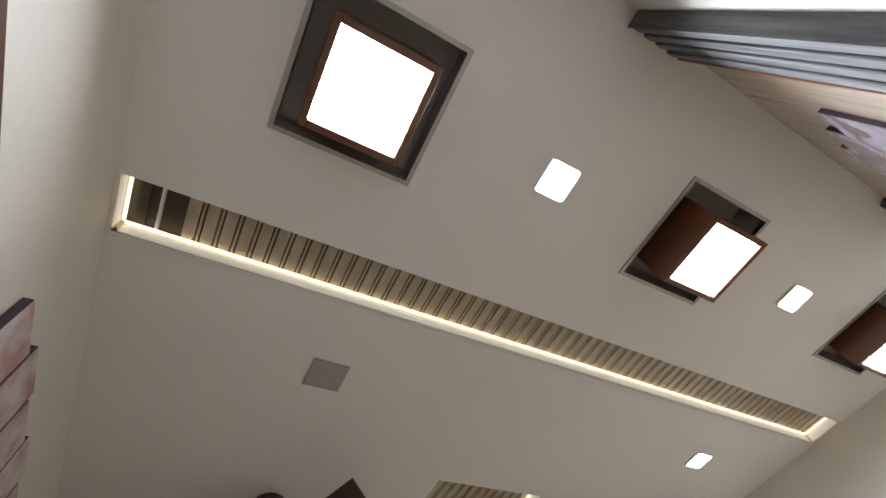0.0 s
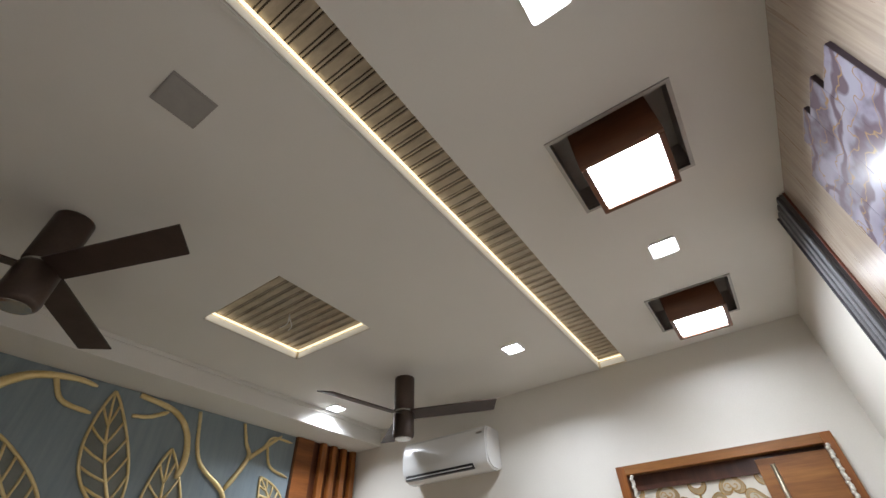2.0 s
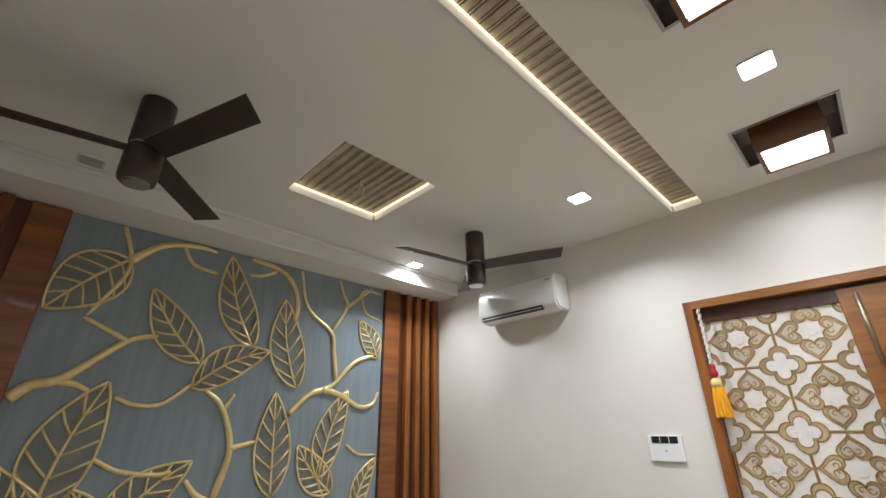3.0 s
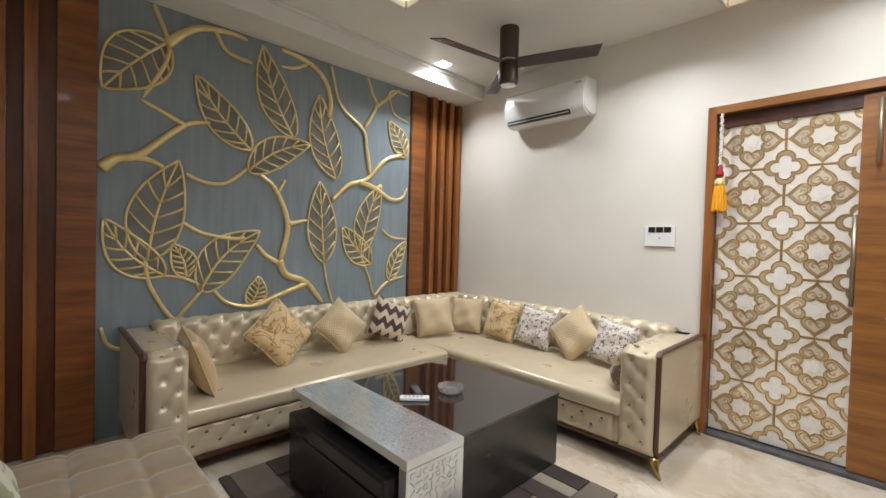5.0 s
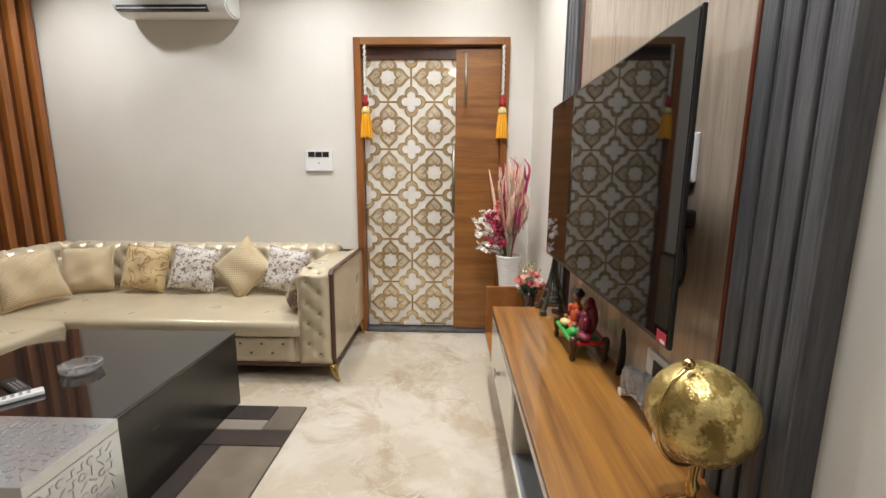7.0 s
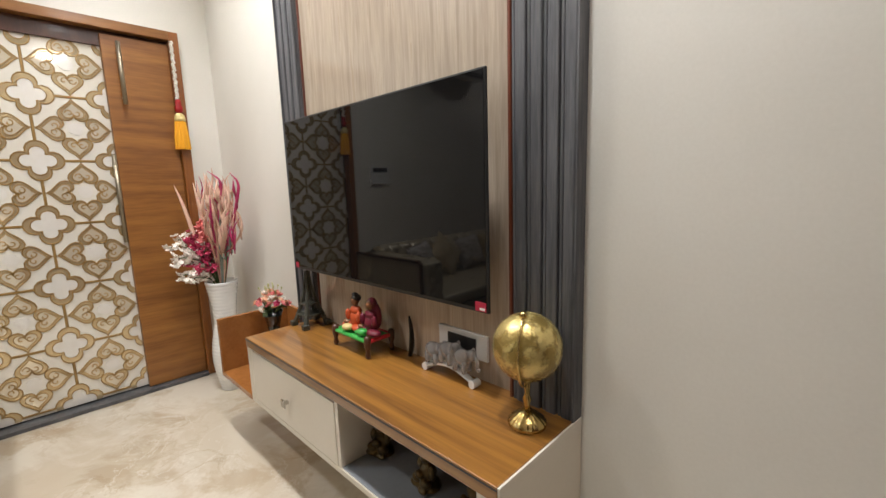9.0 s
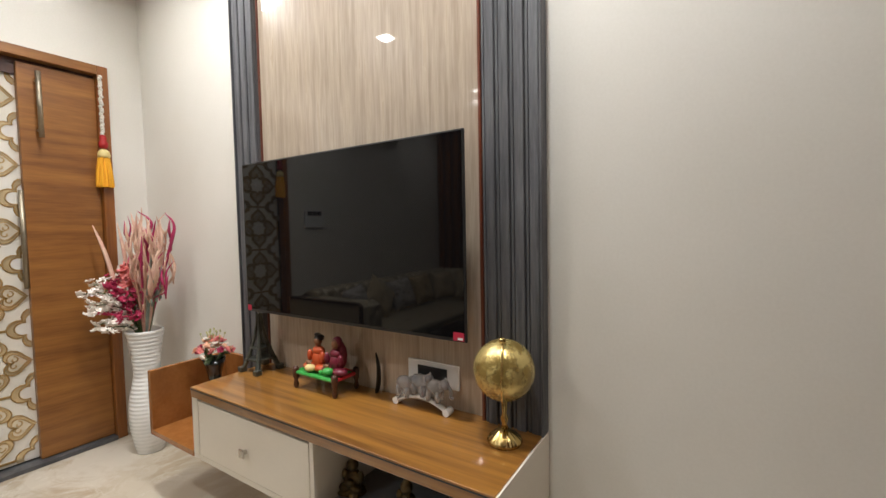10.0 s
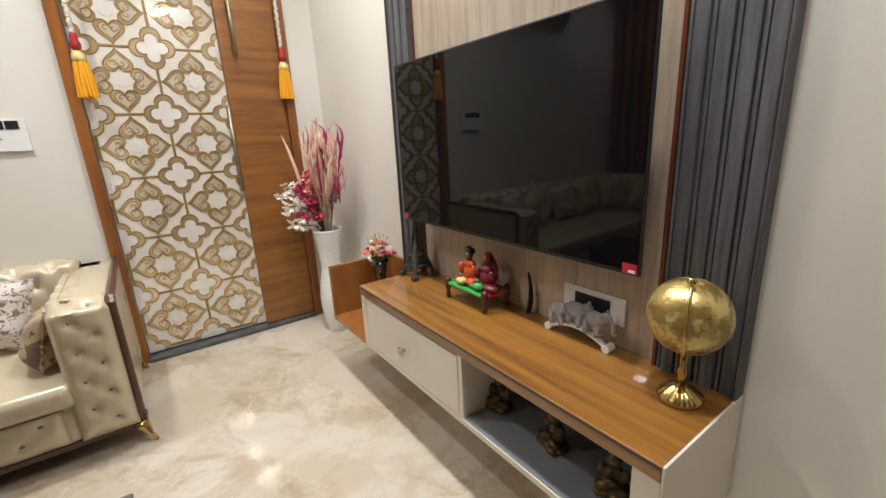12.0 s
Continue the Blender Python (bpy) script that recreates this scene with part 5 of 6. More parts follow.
for y0, z1 in ((-2.11, 2.42), (-1.93, 2.455), (-1.75, 2.44), (-1.57, 2.46), (-1.39, 2.435)):
    board = part("board", boxed(WEST + 0.001, WEST + 0.022, y0, y0 + 0.17, 1.75, z1, bevel=0.001), ART_EDGE, west_art)
    part("print", boxed(WEST + 0.0225, WEST + 0.024, y0 + 0.001, y0 + 0.169, 1.752, z1 - 0.001), ART_FLORAL, board)


# ---- things on the cabinet and by the door ----
TOP = 0.5725
PETAL_WHITE = material("white_petals", (0.87, 0.84, 0.77), 0.6, 0, (0.86, 0.76, 0.68), 30, bump=0.05)
PETAL_CRIMSON = material("crimson_petals", (0.5, 0.03, 0.09), 0.55, 0, (0.32, 0.012, 0.06), 30, bump=0.05)
PETAL_PINK = material("coral_petals", (0.75, 0.24, 0.2), 0.55, 0, (0.6, 0.12, 0.14), 30, bump=0.05)
PETAL_PEACH = material("peach_petals", (0.8, 0.5, 0.33), 0.55, 0, (0.75, 0.38, 0.24), 30, bump=0.05)
PLUME_PEACH = material("peach_dried_leaf", (0.72, 0.5, 0.36), 0.6, 0, (0.62, 0.34, 0.27), 20, bump=0.1)
PLUME_RED = material("magenta_dried_leaf", (0.48, 0.03, 0.12), 0.55, 0, (0.35, 0.02, 0.09), 20, bump=0.1)
STEM = material("green_stem", (0.09, 0.13, 0.04), 0.6, 0, (0.05, 0.08, 0.025), 20)
BUD_GREEN = material("pale_green_bud", (0.36, 0.4, 0.16), 0.6, 0, (0.5, 0.46, 0.24), 30)
GREY_GREEN = material("grey_green_sprig", (0.3, 0.34, 0.29), 0.6, 0, (0.22, 0.25, 0.22), 20)
VASE_WHITE = material("white_ceramic", (0.8, 0.79, 0.76), 0.25, 0, (0.77, 0.76, 0.73), 8, bump=0.0, coat=0.2)
YELLOW = material("marigold_thread", (0.88, 0.44, 0.012), 0.7, 0, (0.78, 0.34, 0.008), 30, (1, 1, 0.05), 160, 0.4)
RED_THREAD = material("red_thread", (0.4, 0.012, 0.012), 0.6, 0, (0.28, 0.008, 0.01), 30, fine=200, bump=0.3)
BEAD = material("ivory_beads", (0.74, 0.7, 0.62), 0.35)
BRONZE = material("aged_bronze", (0.055, 0.04, 0.02), 0.33, 0.6, (0.19, 0.125, 0.045), 28, fine=90, bump=0.15)
TOWER_METAL = material("green_grey_metal", (0.12, 0.122, 0.1), 0.4, 0.6, (0.06, 0.062, 0.05), 20, fine=90, bump=0.1)
GLOBE_GOLD = material("gold_globe_map", (0.64, 0.5, 0.19), 0.27, 0.6, (0.3, 0.21, 0.06), 19, fine=110, bump=0.45, contrast=(0.475, 0.525))
SKIN = material("painted_clay_brown", (0.25, 0.11, 0.05), 0.4)
ORANGE = material("painted_orange", (0.55, 0.085, 0.02), 0.4)
MAROON = material("painted_maroon", (0.17, 0.012, 0.03), 0.4)
GREEN_PAINT = material("painted_green", (0.05, 0.4, 0.07), 0.4)
RED_PAINT = material("painted_red", (0.5, 0.02, 0.03), 0.4)
HAIR = material("painted_black", (0.012, 0.01, 0.01), 0.35)
PALE_YELLOW = material("painted_pale_yellow", (0.75, 0.6, 0.25), 0.45)


def clear_glass(name, tint, rough=0.04):
    mat = bpy.data.materials.new(name)
    mat.use_nodes = True
    bsdf = mat.node_tree.nodes["Principled BSDF"]
    bsdf.inputs["Base Color"].default_value = (*tint, 1)
    bsdf.inputs["Transmission Weight"].default_value = 0.9
    bsdf.inputs["Roughness"].default_value = rough
    bsdf.inputs["IOR"].default_value = 1.47
    return mat


CRYSTAL = clear_glass("cut_crystal", (0.95, 0.95, 0.95))
SMOKE_GLASS = clear_glass("smoky_glass", (0.86, 0.89, 0.94), 0.03)
SMOKE_GLASS.node_tree.nodes["Principled BSDF"].inputs["Transmission Weight"].default_value = 0.72
DARK_GLASS = material("dark_green_glass", (0.012, 0.016, 0.013), 0.08, 0, (0.018, 0.022, 0.018), 8, bump=0.0, coat=0.4)


def blossom(bm, centre, r, tilt):
    """Five cupped petals round a small heart."""
    c = Vector(centre)
    turn = Euler(tilt).to_matrix()
    for k in range(5):
        a = 2 * math.pi * k / 5
        tip = turn @ Vector((math.cos(a), math.sin(a), 0.35))
        side = turn @ Vector((-math.sin(a), math.cos(a), 0))
        p0, p1, p2, p3 = c, c + (tip * 0.6 + side * 0.42) * r, c + tip * r * 1.05, c + (tip * 0.6 - side * 0.42) * r
        lift = turn @ Vector((0, 0, 0.18 * r))
        top = [bm.verts.new(p) for p in (p0 + lift, p1, p2 + lift, p3)]
        low = [bm.verts.new(p - lift * 0.5) for p in (p0, p1, p2, p3)]
        bm.faces.new(top)
        bm.faces.new(low[::-1])
        for i in range(4):
            bm.faces.new((top[i], low[i], low[(i + 1) % 4], top[(i + 1) % 4]))


def blade_leaf(bm, pts, width):
    """A long tapering dried leaf with a thickened middle."""
    line = smooth_line(pts, 5)
    n = len(line)
    tube(bm, line, [max(0.0012, width * math.sin(math.pi * min(1, (k + 0.6) / n)) ** 0.8) for k in range(n)], 5, 0.28)


random.seed(11)
VX, VY = -0.33, -3.12
vase = thing("floor_vase", VX, VY, 0, "tall white ribbed ceramic floor vase beside the door", "vase")
prof = []
for k in range(140):
    z = 0.668 * k / 139
    s = z / 0.668
    r = 0.062 + 0.03 * math.sin(math.pi * min(1, s / 0.62)) if s < 0.62 else 0.056 + 0.034 * ((s - 0.62) / 0.38) ** 1.6 + 0.006 * (1 - (s - 0.62) / 0.38)
    prof.append((r + 0.0013 * math.sin(z * 2 * math.pi / 0.021), z))
prof += [(0.082, 0.669), (0.075, 0.663), (0.05, 0.5)]
part("body", lathe(bmesh.new(), prof, (VX, VY, 0), 40), VASE_WHITE, vase, "", True)
bouquet = thing("dried_flower_arrangement", VX, VY, 0.52, "white, crimson and peach artificial flowers with dried plumes", "flowers")


def spray(name, mat, dx, dy, z, count, r, label):
    """A drooping stem with blossoms along its upper part."""
    tip = (min(VX + dx, -0.06), max(VY + dy, SOUTH + 0.05), z)
    line = smooth_line([(VX, VY, 0.52), (VX + dx * 0.25, VY + dy * 0.25, 0.6 + (z - 0.6) * 0.7), (VX + dx * 0.7, VY + dy * 0.7, z * 0.97 + 0.03), tip], 5)
    stalk = part("stem", tube(bmesh.new(), line, 0.003, 5), STEM, bouquet)
    bm = bmesh.new()
    for k in range(count):
        p = line[min(len(line) - 1, int(len(line) * (0.42 + 0.58 * k / count)))]
        q = Vector([p[i] + random.uniform(-0.028, 0.028) for i in range(3)])
        q.x, q.y = min(q.x, -0.05), max(q.y, SOUTH + 0.04)
        blossom(bm, q, r * random.uniform(0.75, 1.15), [random.uniform(-1.2, 1.2) for _ in range(3)])
    part(name, bm, mat, stalk, label)


for dx, dy, z in ((0.2, 0.1, 0.86), (0.16, 0.16, 0.92), (0.12, 0.19, 0.80), (0.19, 0.02, 0.97), (0.06, 0.2, 0.72), (0.1, 0.06, 0.78), (0.2, 0.16, 0.78), (0.14, 0.22, 0.88), (0.04, 0.22, 0.82), (0.0, 0.17, 0.7)):
    spray("white_blossom", PETAL_WHITE, dx, dy, z, 16, 0.02, "white blossoms")
for dx, dy, z in ((0.15, 0.08, 0.95), (0.08, 0.12, 0.86), (0.05, 0.05, 0.98), (0.1, 0.02, 0.82), (0.02, 0.1, 0.78), (-0.02, 0.08, 0.86), (0.02, 0.16, 0.9), (-0.04, 0.12, 0.76), (0.1, 0.14, 0.78)):
    spray("crimson_blossom", PETAL_CRIMSON, dx, dy, z, 12, 0.021, "crimson blossoms")
for dx, dy, z in ((0.02, 0.09, 0.98), (0.06, 0.08, 1.0), (0.0, 0.06, 0.94), (0.09, 0.05, 0.95)):
    spray("coral_blossom", PETAL_PINK, dx, dy, z, 9, 0.03, "coral blossoms")
for k in range(44):
    a = random.uniform(-3.1, 3.1)
    s = random.uniform(0.03, 0.16)
    z = random.uniform(1.0, 1.34)
    x1, y1 = VX - 0.075 + s * math.cos(a), VY - 0.005 + s * 0.6 * math.sin(a)
    bm = bmesh.new()
    blade_leaf(bm, [(VX, VY, 0.55), (VX * 0.6 + x1 * 0.4, VY * 0.6 + y1 * 0.4, 0.82), (x1, y1, z - 0.16), (x1 + random.uniform(-0.03, 0.02), y1 + random.uniform(-0.02, 0.03), z - 0.06), (x1 + random.uniform(-0.05, 0.03), max(SOUTH + 0.03, y1 + random.uniform(-0.03, 0.04)), z)], random.uniform(0.005, 0.0095))
    for side in range(2):
        p = Vector((x1, y1, z - 0.2 + 0.05 * side))
        q = p + Vector((random.uniform(-0.05, 0.04), random.uniform(-0.02, 0.03), random.uniform(0.07, 0.13)))
        tube(bm, [p, (p + q) / 2 + Vector((0.006, 0.004, 0)), q], [0.003, 0.009, 0.0008], 5, 0.3)
    part("plume", bm, PLUME_RED if k % 4 == 0 else PLUME_PEACH, bouquet, "magenta dried leaf" if k % 4 == 0 else "peach dried leaf", True)
for dx, dy, z, sway, mat in ((0.21, 0.13, 1.24, 0.05, PLUME_PEACH), (0.1, 0.06, 1.25, 0.03, PLUME_PEACH), (-0.15, -0.02, 1.24, -0.03, PLUME_PEACH), (-0.17, 0.02, 1.1, -0.03, GREY_GREEN), (-0.15, -0.03, 1.02, -0.03, GREY_GREEN), (-0.12, 0.04, 0.95, -0.02, PLUME_PEACH)):
    bm = bmesh.new()
    blade_leaf(bm, [(VX, VY, 0.55), (VX + dx * 0.45, VY + dy * 0.45, 0.8), (VX + dx * 0.75, VY + dy * 0.8, z - 0.15), (min(-0.05, VX + dx + sway * 0.3), VY + dy, z)], 0.012)
    part("plume", bm, mat, bouquet, "", True)
sprig = part("sprig", tube(bmesh.new(), [(VX, VY, 0.55), (VX - 0.08, VY - 0.01, 0.75), (VX - 0.12, VY - 0.02, 0.95)], 0.003, 5), STEM, bouquet)
for k in range(16):
    spot = (VX - 0.12 + random.uniform(-0.035, 0.035), VY - 0.02 + random.uniform(-0.03, 0.03), random.uniform(0.82, 0.98))
    part("sprig_leaf", ball(bmesh.new(), spot, 0.011, (1, 0.5, 1.3), 1), GREY_GREEN, sprig, "grey-green sprig leaf")

posy_vase = thing("small_flower_vase", -0.965, -3.146, 0.31, "small dark glass vase standing in the box shelf", "vase")
part("body", lathe(bmesh.new(), [(0.03, 0.3095), (0.034, 0.32), (0.018, 0.38), (0.02, 0.46), (0.036, 0.56), (0.05, 0.6), (0.046, 0.595), (0.016, 0.46)], (-0.965, -3.146, 0), 24), DARK_GLASS, posy_vase, "", True)
posy = thing("small_bouquet", -0.965, -3.146, 0.5, "posy of coral and peach roses with green leaves", "flowers")
for k in range(30):
    a, ring = k * 2.4, math.sqrt((k + 0.5) / 30)
    c = (-0.965 + 0.085 * ring * math.cos(a), -3.146 + 0.08 * ring * math.sin(a), 0.705 - 0.075 * ring**2 + random.uniform(-0.014, 0.012))
    bm = bmesh.new()
    for layer in range(3):
        blossom(bm, (c[0], c[1], c[2] - 0.005 * layer), random.uniform(0.009, 0.012) + 0.0035 * layer, (-0.9 * ring * math.sin(a), 0.9 * ring * math.cos(a), layer * 0.6 + k))
    part("rose", bm, (PETAL_PEACH, PETAL_PINK, PETAL_PEACH, PETAL_WHITE, PETAL_PINK, PETAL_CRIMSON)[k % 6], posy)
bm = bmesh.new()
for k in range(44):
    a, r = k * 2.1, random.uniform(0.05, 0.092)
    tube(bm, [(-0.965, -3.146, 0.575), (-0.965 + 0.6 * r * math.cos(a), -3.146 + 0.55 * r * math.sin(a), 0.62), (-0.965 + r * math.cos(a), -3.146 + 0.9 * r * math.sin(a), 0.61 + random.uniform(-0.02, 0.04))], [0.003, 0.011, 0.001], 5, 0.3)
part("foliage", bm, STEM, posy, "dark green leaves")
buds = bmesh.new()
for k in range(14):
    a, r = k * 2.6, random.uniform(0.01, 0.085)
    x, y, z = -0.965 + r * math.cos(a), -3.146 + 0.9 * r * math.sin(a), 0.725 - 5 * r * r + random.uniform(0, 0.018)
    tube(buds, [(-0.965 + 0.5 * r * math.cos(a), -3.146 + 0.45 * r * math.sin(a), 0.63), (x, y, z)], 0.0015, 4)
    ball(buds, (x, y, z), 0.005, (1, 1, 1.5), 1)
part("bud", buds, BUD_GREEN, posy, "pale green buds")
# model tower
tower = thing("model_tower", -1.24, -3.2, TOP, "dark metal lattice tower model on the cabinet top", "ornament")
TXX, TYY = -1.24, -3.205


def tower_half(z):
    s = z / 0.262
    return 0.05 * (1 - s) ** 1.9 + 0.006


for sx in (1, -1):
    for sy in (1, -1):
        part("leg", tube(bmesh.new(), [(TXX + sx * tower_half(z), TYY + sy * tower_half(z), TOP + z) for z in np.linspace(0, 0.255, 12)], [0.012 - 0.008 * k / 11 for k in range(12)], 6), TOWER_METAL, tower)
        foot = bmesh.new()
        box(foot, TXX + sx * 0.055 - 0.014, TXX + sx * 0.055 + 0.014, TYY + sy * 0.055 - 0.014, TYY + sy * 0.055 + 0.014, TOP, TOP + 0.022, bevel=0.003)
        part("foot_block", foot, TOWER_METAL, tower)
for z, h in ((0.05, 0.008), (0.1, 0.006)):
    w = tower_half(z) + 0.008
    part("platform", boxed(TXX - w, TXX + w, TYY - w, TYY + w, TOP + z, TOP + z + h, bevel=0.001), TOWER_METAL, tower)
bm = bmesh.new()
for k in range(9):
    z0, z1 = 0.105 + k * 0.016, 0.121 + k * 0.016
    a, b = tower_half(z0), tower_half(z1)
    for sx, sy in ((1, 1), (-1, 1), (-1, -1), (1, -1)):
        tube(bm, [(TXX + sx * a, TYY + sy * a, TOP + z0), (TXX - sy * b, TYY + sx * b, TOP + z1)], 0.0012, 4)
part("bracing", bm, TOWER_METAL, tower)
part("spire", lathe(bmesh.new(), [(0.004, TOP + 0.25), (0.0015, TOP + 0.268)], (TXX, TYY, 0), 8), TOWER_METAL, tower)

# small rope cot with two seated dolls
cot = thing("toy_rope_cot", -1.66, -3.21, TOP, "toy cot with dark turned legs and green and red rails", "ornament")
CX0, CX1, CY0, CY1, CZ = -1.768, -1.552, -3.258, -3.148, TOP + 0.062
for lx in (CX0, CX1):
    for ly in (CY0, CY1):
        part("leg", lathe(bmesh.new(), [(0.007, TOP), (0.011, TOP + 0.012), (0.007, TOP + 0.03), (0.012, TOP + 0.045), (0.013, TOP + 0.075), (0.008, TOP + 0.084)], (lx, ly, 0), 12), DARK_WOOD, cot, "", True)
part("rail", tube(bmesh.new(), [(CX0, CY1, CZ), (CX1, CY1, CZ)], 0.008, 8), GREEN_PAINT, cot, "green front rail")
part("rail", tube(bmesh.new(), [(CX0, CY0, CZ), (CX1, CY0, CZ)], 0.008, 8), RED_PAINT, cot)
part("rail", tube(bmesh.new(), [(CX0, CY0, CZ), (CX0, CY1, CZ)], 0.008, 8), RED_PAINT, cot, "red end rail")
part("rail", tube(bmesh.new(), [(CX1, CY0, CZ), (CX1, CY1, CZ)], 0.008, 8), GREEN_PAINT, cot)
part("webbing", boxed(CX0 + 0.006, CX1 - 0.006, CY0 + 0.006, CY1 - 0.006, CZ - 0.002, CZ + 0.003), GREEN_PAINT, cot)


def doll(x, y, z, label, robe, veil):
    """A seated clay doll as one plain mesh."""
    bm = bmesh.new()
    mats = [SKIN, robe, HAIR, GREEN_PAINT if veil else PALE_YELLOW]
    spots = [((0, 0, 0.03), 0.024, (1, 0.75, 1.25), 1), ((-0.024, 0.012, 0.011), 0.018, (1.5, 1, 0.6), 1), ((0.024, 0.012, 0.011), 0.018, (1.5, 1, 0.6), 1), ((0.004, 0.03, 0.013), 0.015, (1.2, 1, 0.7), 3), ((0, 0, 0.056), 0.019, (1.2, 0.75, 0.8), 1), ((-0.027, 0.01, 0.042), 0.008, (1, 1.1, 2.2), 1), ((0.027, 0.01, 0.042), 0.008, (1, 1.1, 2.2), 1), ((0.015, 0.026, 0.026), 0.006, (2, 1, 1), 0), ((0, 0, 0.071), 0.0065, (1, 1, 1.3), 0), ((0, 0.002, 0.085), 0.0125, (0.95, 1, 1.2), 0)]
    if veil:
        spots += [((0, -0.005, 0.087), 0.016, (1, 0.95, 1.15), 1), ((0, -0.012, 0.05), 0.025, (1.15, 0.6, 1.7), 1)]
    else:
        spots += [((0, -0.003, 0.093), 0.0145, (1.05, 1.05, 0.8), 2), ((0.008, -0.004, 0.102), 0.009, (1.3, 1, 0.6), 2)]
    for c, r, sq, m in spots:
        start = len(bm.faces)
        ball(bm, (x + c[0], y + c[1], z + c[2]), r, sq)
        bm.faces.ensure_lookup_table()
        for f in bm.faces[start:]:
            f.material_index = m
    bm.transform(pose(x, y, z) @ Matrix.Scale(1.35, 4) @ pose(-x, -y, -z))
    ob = mesh_object("doll", bm, mats[0], True)
    for m in mats[1:]:
        ob.data.materials.append(m)
    tagged(ob, label, "figurine", "clay dolls on the cot")


doll(-1.628, -3.2, CZ + 0.006, "small painted clay doll in orange seated on the cot", ORANGE, False)
doll(-1.722, -3.203, CZ + 0.006, "small painted clay doll in maroon and veil seated on the cot", MAROON, True)
basket = mesh_object("toy_basket", ball(ball(bmesh.new(), (-1.676, -3.172, CZ + 0.014), 0.014, (1.2, 1, 0.8)), (-1.69, -3.178, CZ + 0.02), 0.009), GREEN_PAINT, True)
tagged(basket, "tiny green and white toy heap on the cot", "ornament")

blade = bmesh.new()
tube(blade, smooth_line([(-1.868, -3.265, TOP + 0.001), (-1.876, -3.267, TOP + 0.05), (-1.873, -3.27, TOP + 0.1), (-1.86, -3.273, TOP + 0.15)]), [0.011, 0.0125, 0.013, 0.013, 0.0135, 0.0135, 0.013, 0.013, 0.0125, 0.012, 0.0115, 0.011, 0.01, 0.0095, 0.009, 0.008, 0.007, 0.0055, 0.003], 8, 0.45)
tagged(mesh_object("carved_ornament", blade, HAIR, True), "slim black curved ornament leaning on the panel", "ornament")

bridge = thing("elephant_stand", -2.1, -3.235, TOP, "white curved stand with scrolled ends", "ornament")
bm = bmesh.new()
arc = [(-1.995 - 0.205 * s, -3.235 + 0.002 * math.sin(3 * s), TOP + 0.012 + 0.03 * math.sin(math.pi * s)) for s in np.linspace(0, 1, 14)]
tube(bm, arc, 0.013, 8, 0.45, (0, 0, 1))
part("arch", bm, WHITE_GLOSS, bridge, "", True)
for ex in (-1.993, -2.202):
    part("scroll_foot", tube(bmesh.new(), [(ex, -3.251, TOP + 0.0125), (ex, -3.219, TOP + 0.0125)], 0.0125, 14), WHITE_GLOSS, bridge)


def glass_elephant(x, z):
    bm = bmesh.new()
    y = -3.235
    ball(bm, (x, y, z + 0.034), 0.022, (1.2, 0.8, 0.9))
    ball(bm, (x - 0.028, y, z + 0.044), 0.014, (1, 0.9, 1))
    for ly in (-0.009, 0.009):
        for lx in (-0.014, 0.014):
            tube(bm, [(x + lx, y + ly, z), (x + lx, y + ly, z + 0.028)], 0.0065, 8)
        ball(bm, (x - 0.022, y + ly * 1.7, z + 0.046), 0.011, (0.5, 0.5, 1))
    tube(bm, smooth_line([(x - 0.038, y, z + 0.044), (x - 0.047, y, z + 0.032), (x - 0.046, y, z + 0.018), (x - 0.053, y, z + 0.014)], 4), 0.0045, 7)
    bm.transform(pose(x, y, z) @ Matrix.Scale(1.35, 4) @ pose(-x, -y, -z))
    tagged(mesh_object("glass_elephant", bm, SMOKE_GLASS, True), "small smoky glass elephant on the white stand", "figurine", "glass elephants")


for ex, s in ((-2.025, 0.14), (-2.09, 0.45), (-2.152, 0.75)):
    glass_elephant(ex, TOP + 0.0185 + 0.03 * math.sin(math.pi * s))

# globe
GX, GY, GZ = -2.432, -3.172, 0.783
globe = thing("desk_globe", GX, GY, TOP, "gold desk globe on a fluted brass foot", "globe")
bm = bmesh.new()
bmesh.ops.create_uvsphere(bm, u_segments=48, v_segments=28, radius=0.087)
bm.transform(pose(GX, GY, GZ, 18, 0, 0))
part("sphere", bm, GLOBE_GOLD, globe, "gold sphere with darker lands", True)
ring = [(GX - 0.097 * math.sin(a) * 0.35, GY + 0.097 * math.sin(a) * 0.93, GZ + 0.097 * math.cos(a)) for a in np.linspace(0.36, math.pi + 0.36, 24)]
part("meridian", tube(bmesh.new(), ring, 0.0034, 8), BRASS, globe, "", True)
part("finial", ball(bmesh.new(), (GX - 0.35 * 0.041, GY + 0.93 * 0.041, GZ + 0.094), 0.0105), BRASS, globe, "", True)
part("stem", lathe(bmesh.new(), [(0.012, TOP + 0.04), (0.007, TOP + 0.055), (0.012, TOP + 0.07), (0.006, TOP + 0.085), (0.01, TOP + 0.12), (0.006, TOP + 0.137)], (GX, GY, 0), 20), BRASS, globe, "", True)
bm = bmesh.new()
rings = []
for r, z in ((0.048, 0.0), (0.05, 0.007), (0.047, 0.014), (0.037, 0.024), (0.023, 0.033), (0.012, 0.042)):
    rings.append([bm.verts.new((GX + r * (1 + 0.035 * math.cos(18 * a) * (0 < z < 0.04) * (z > 0.01)) * math.cos(a), GY + r * (1 + 0.035 * math.cos(18 * a) * (0 < z < 0.04) * (z > 0.01)) * math.sin(a), TOP + z)) for a in [2 * math.pi * k / 72 for k in range(72)]])
for a, b in zip(rings, rings[1:]):
    for k in range(72):
        bm.faces.new((a[k], a[(k + 1) % 72], b[(k + 1) % 72], b[k]))
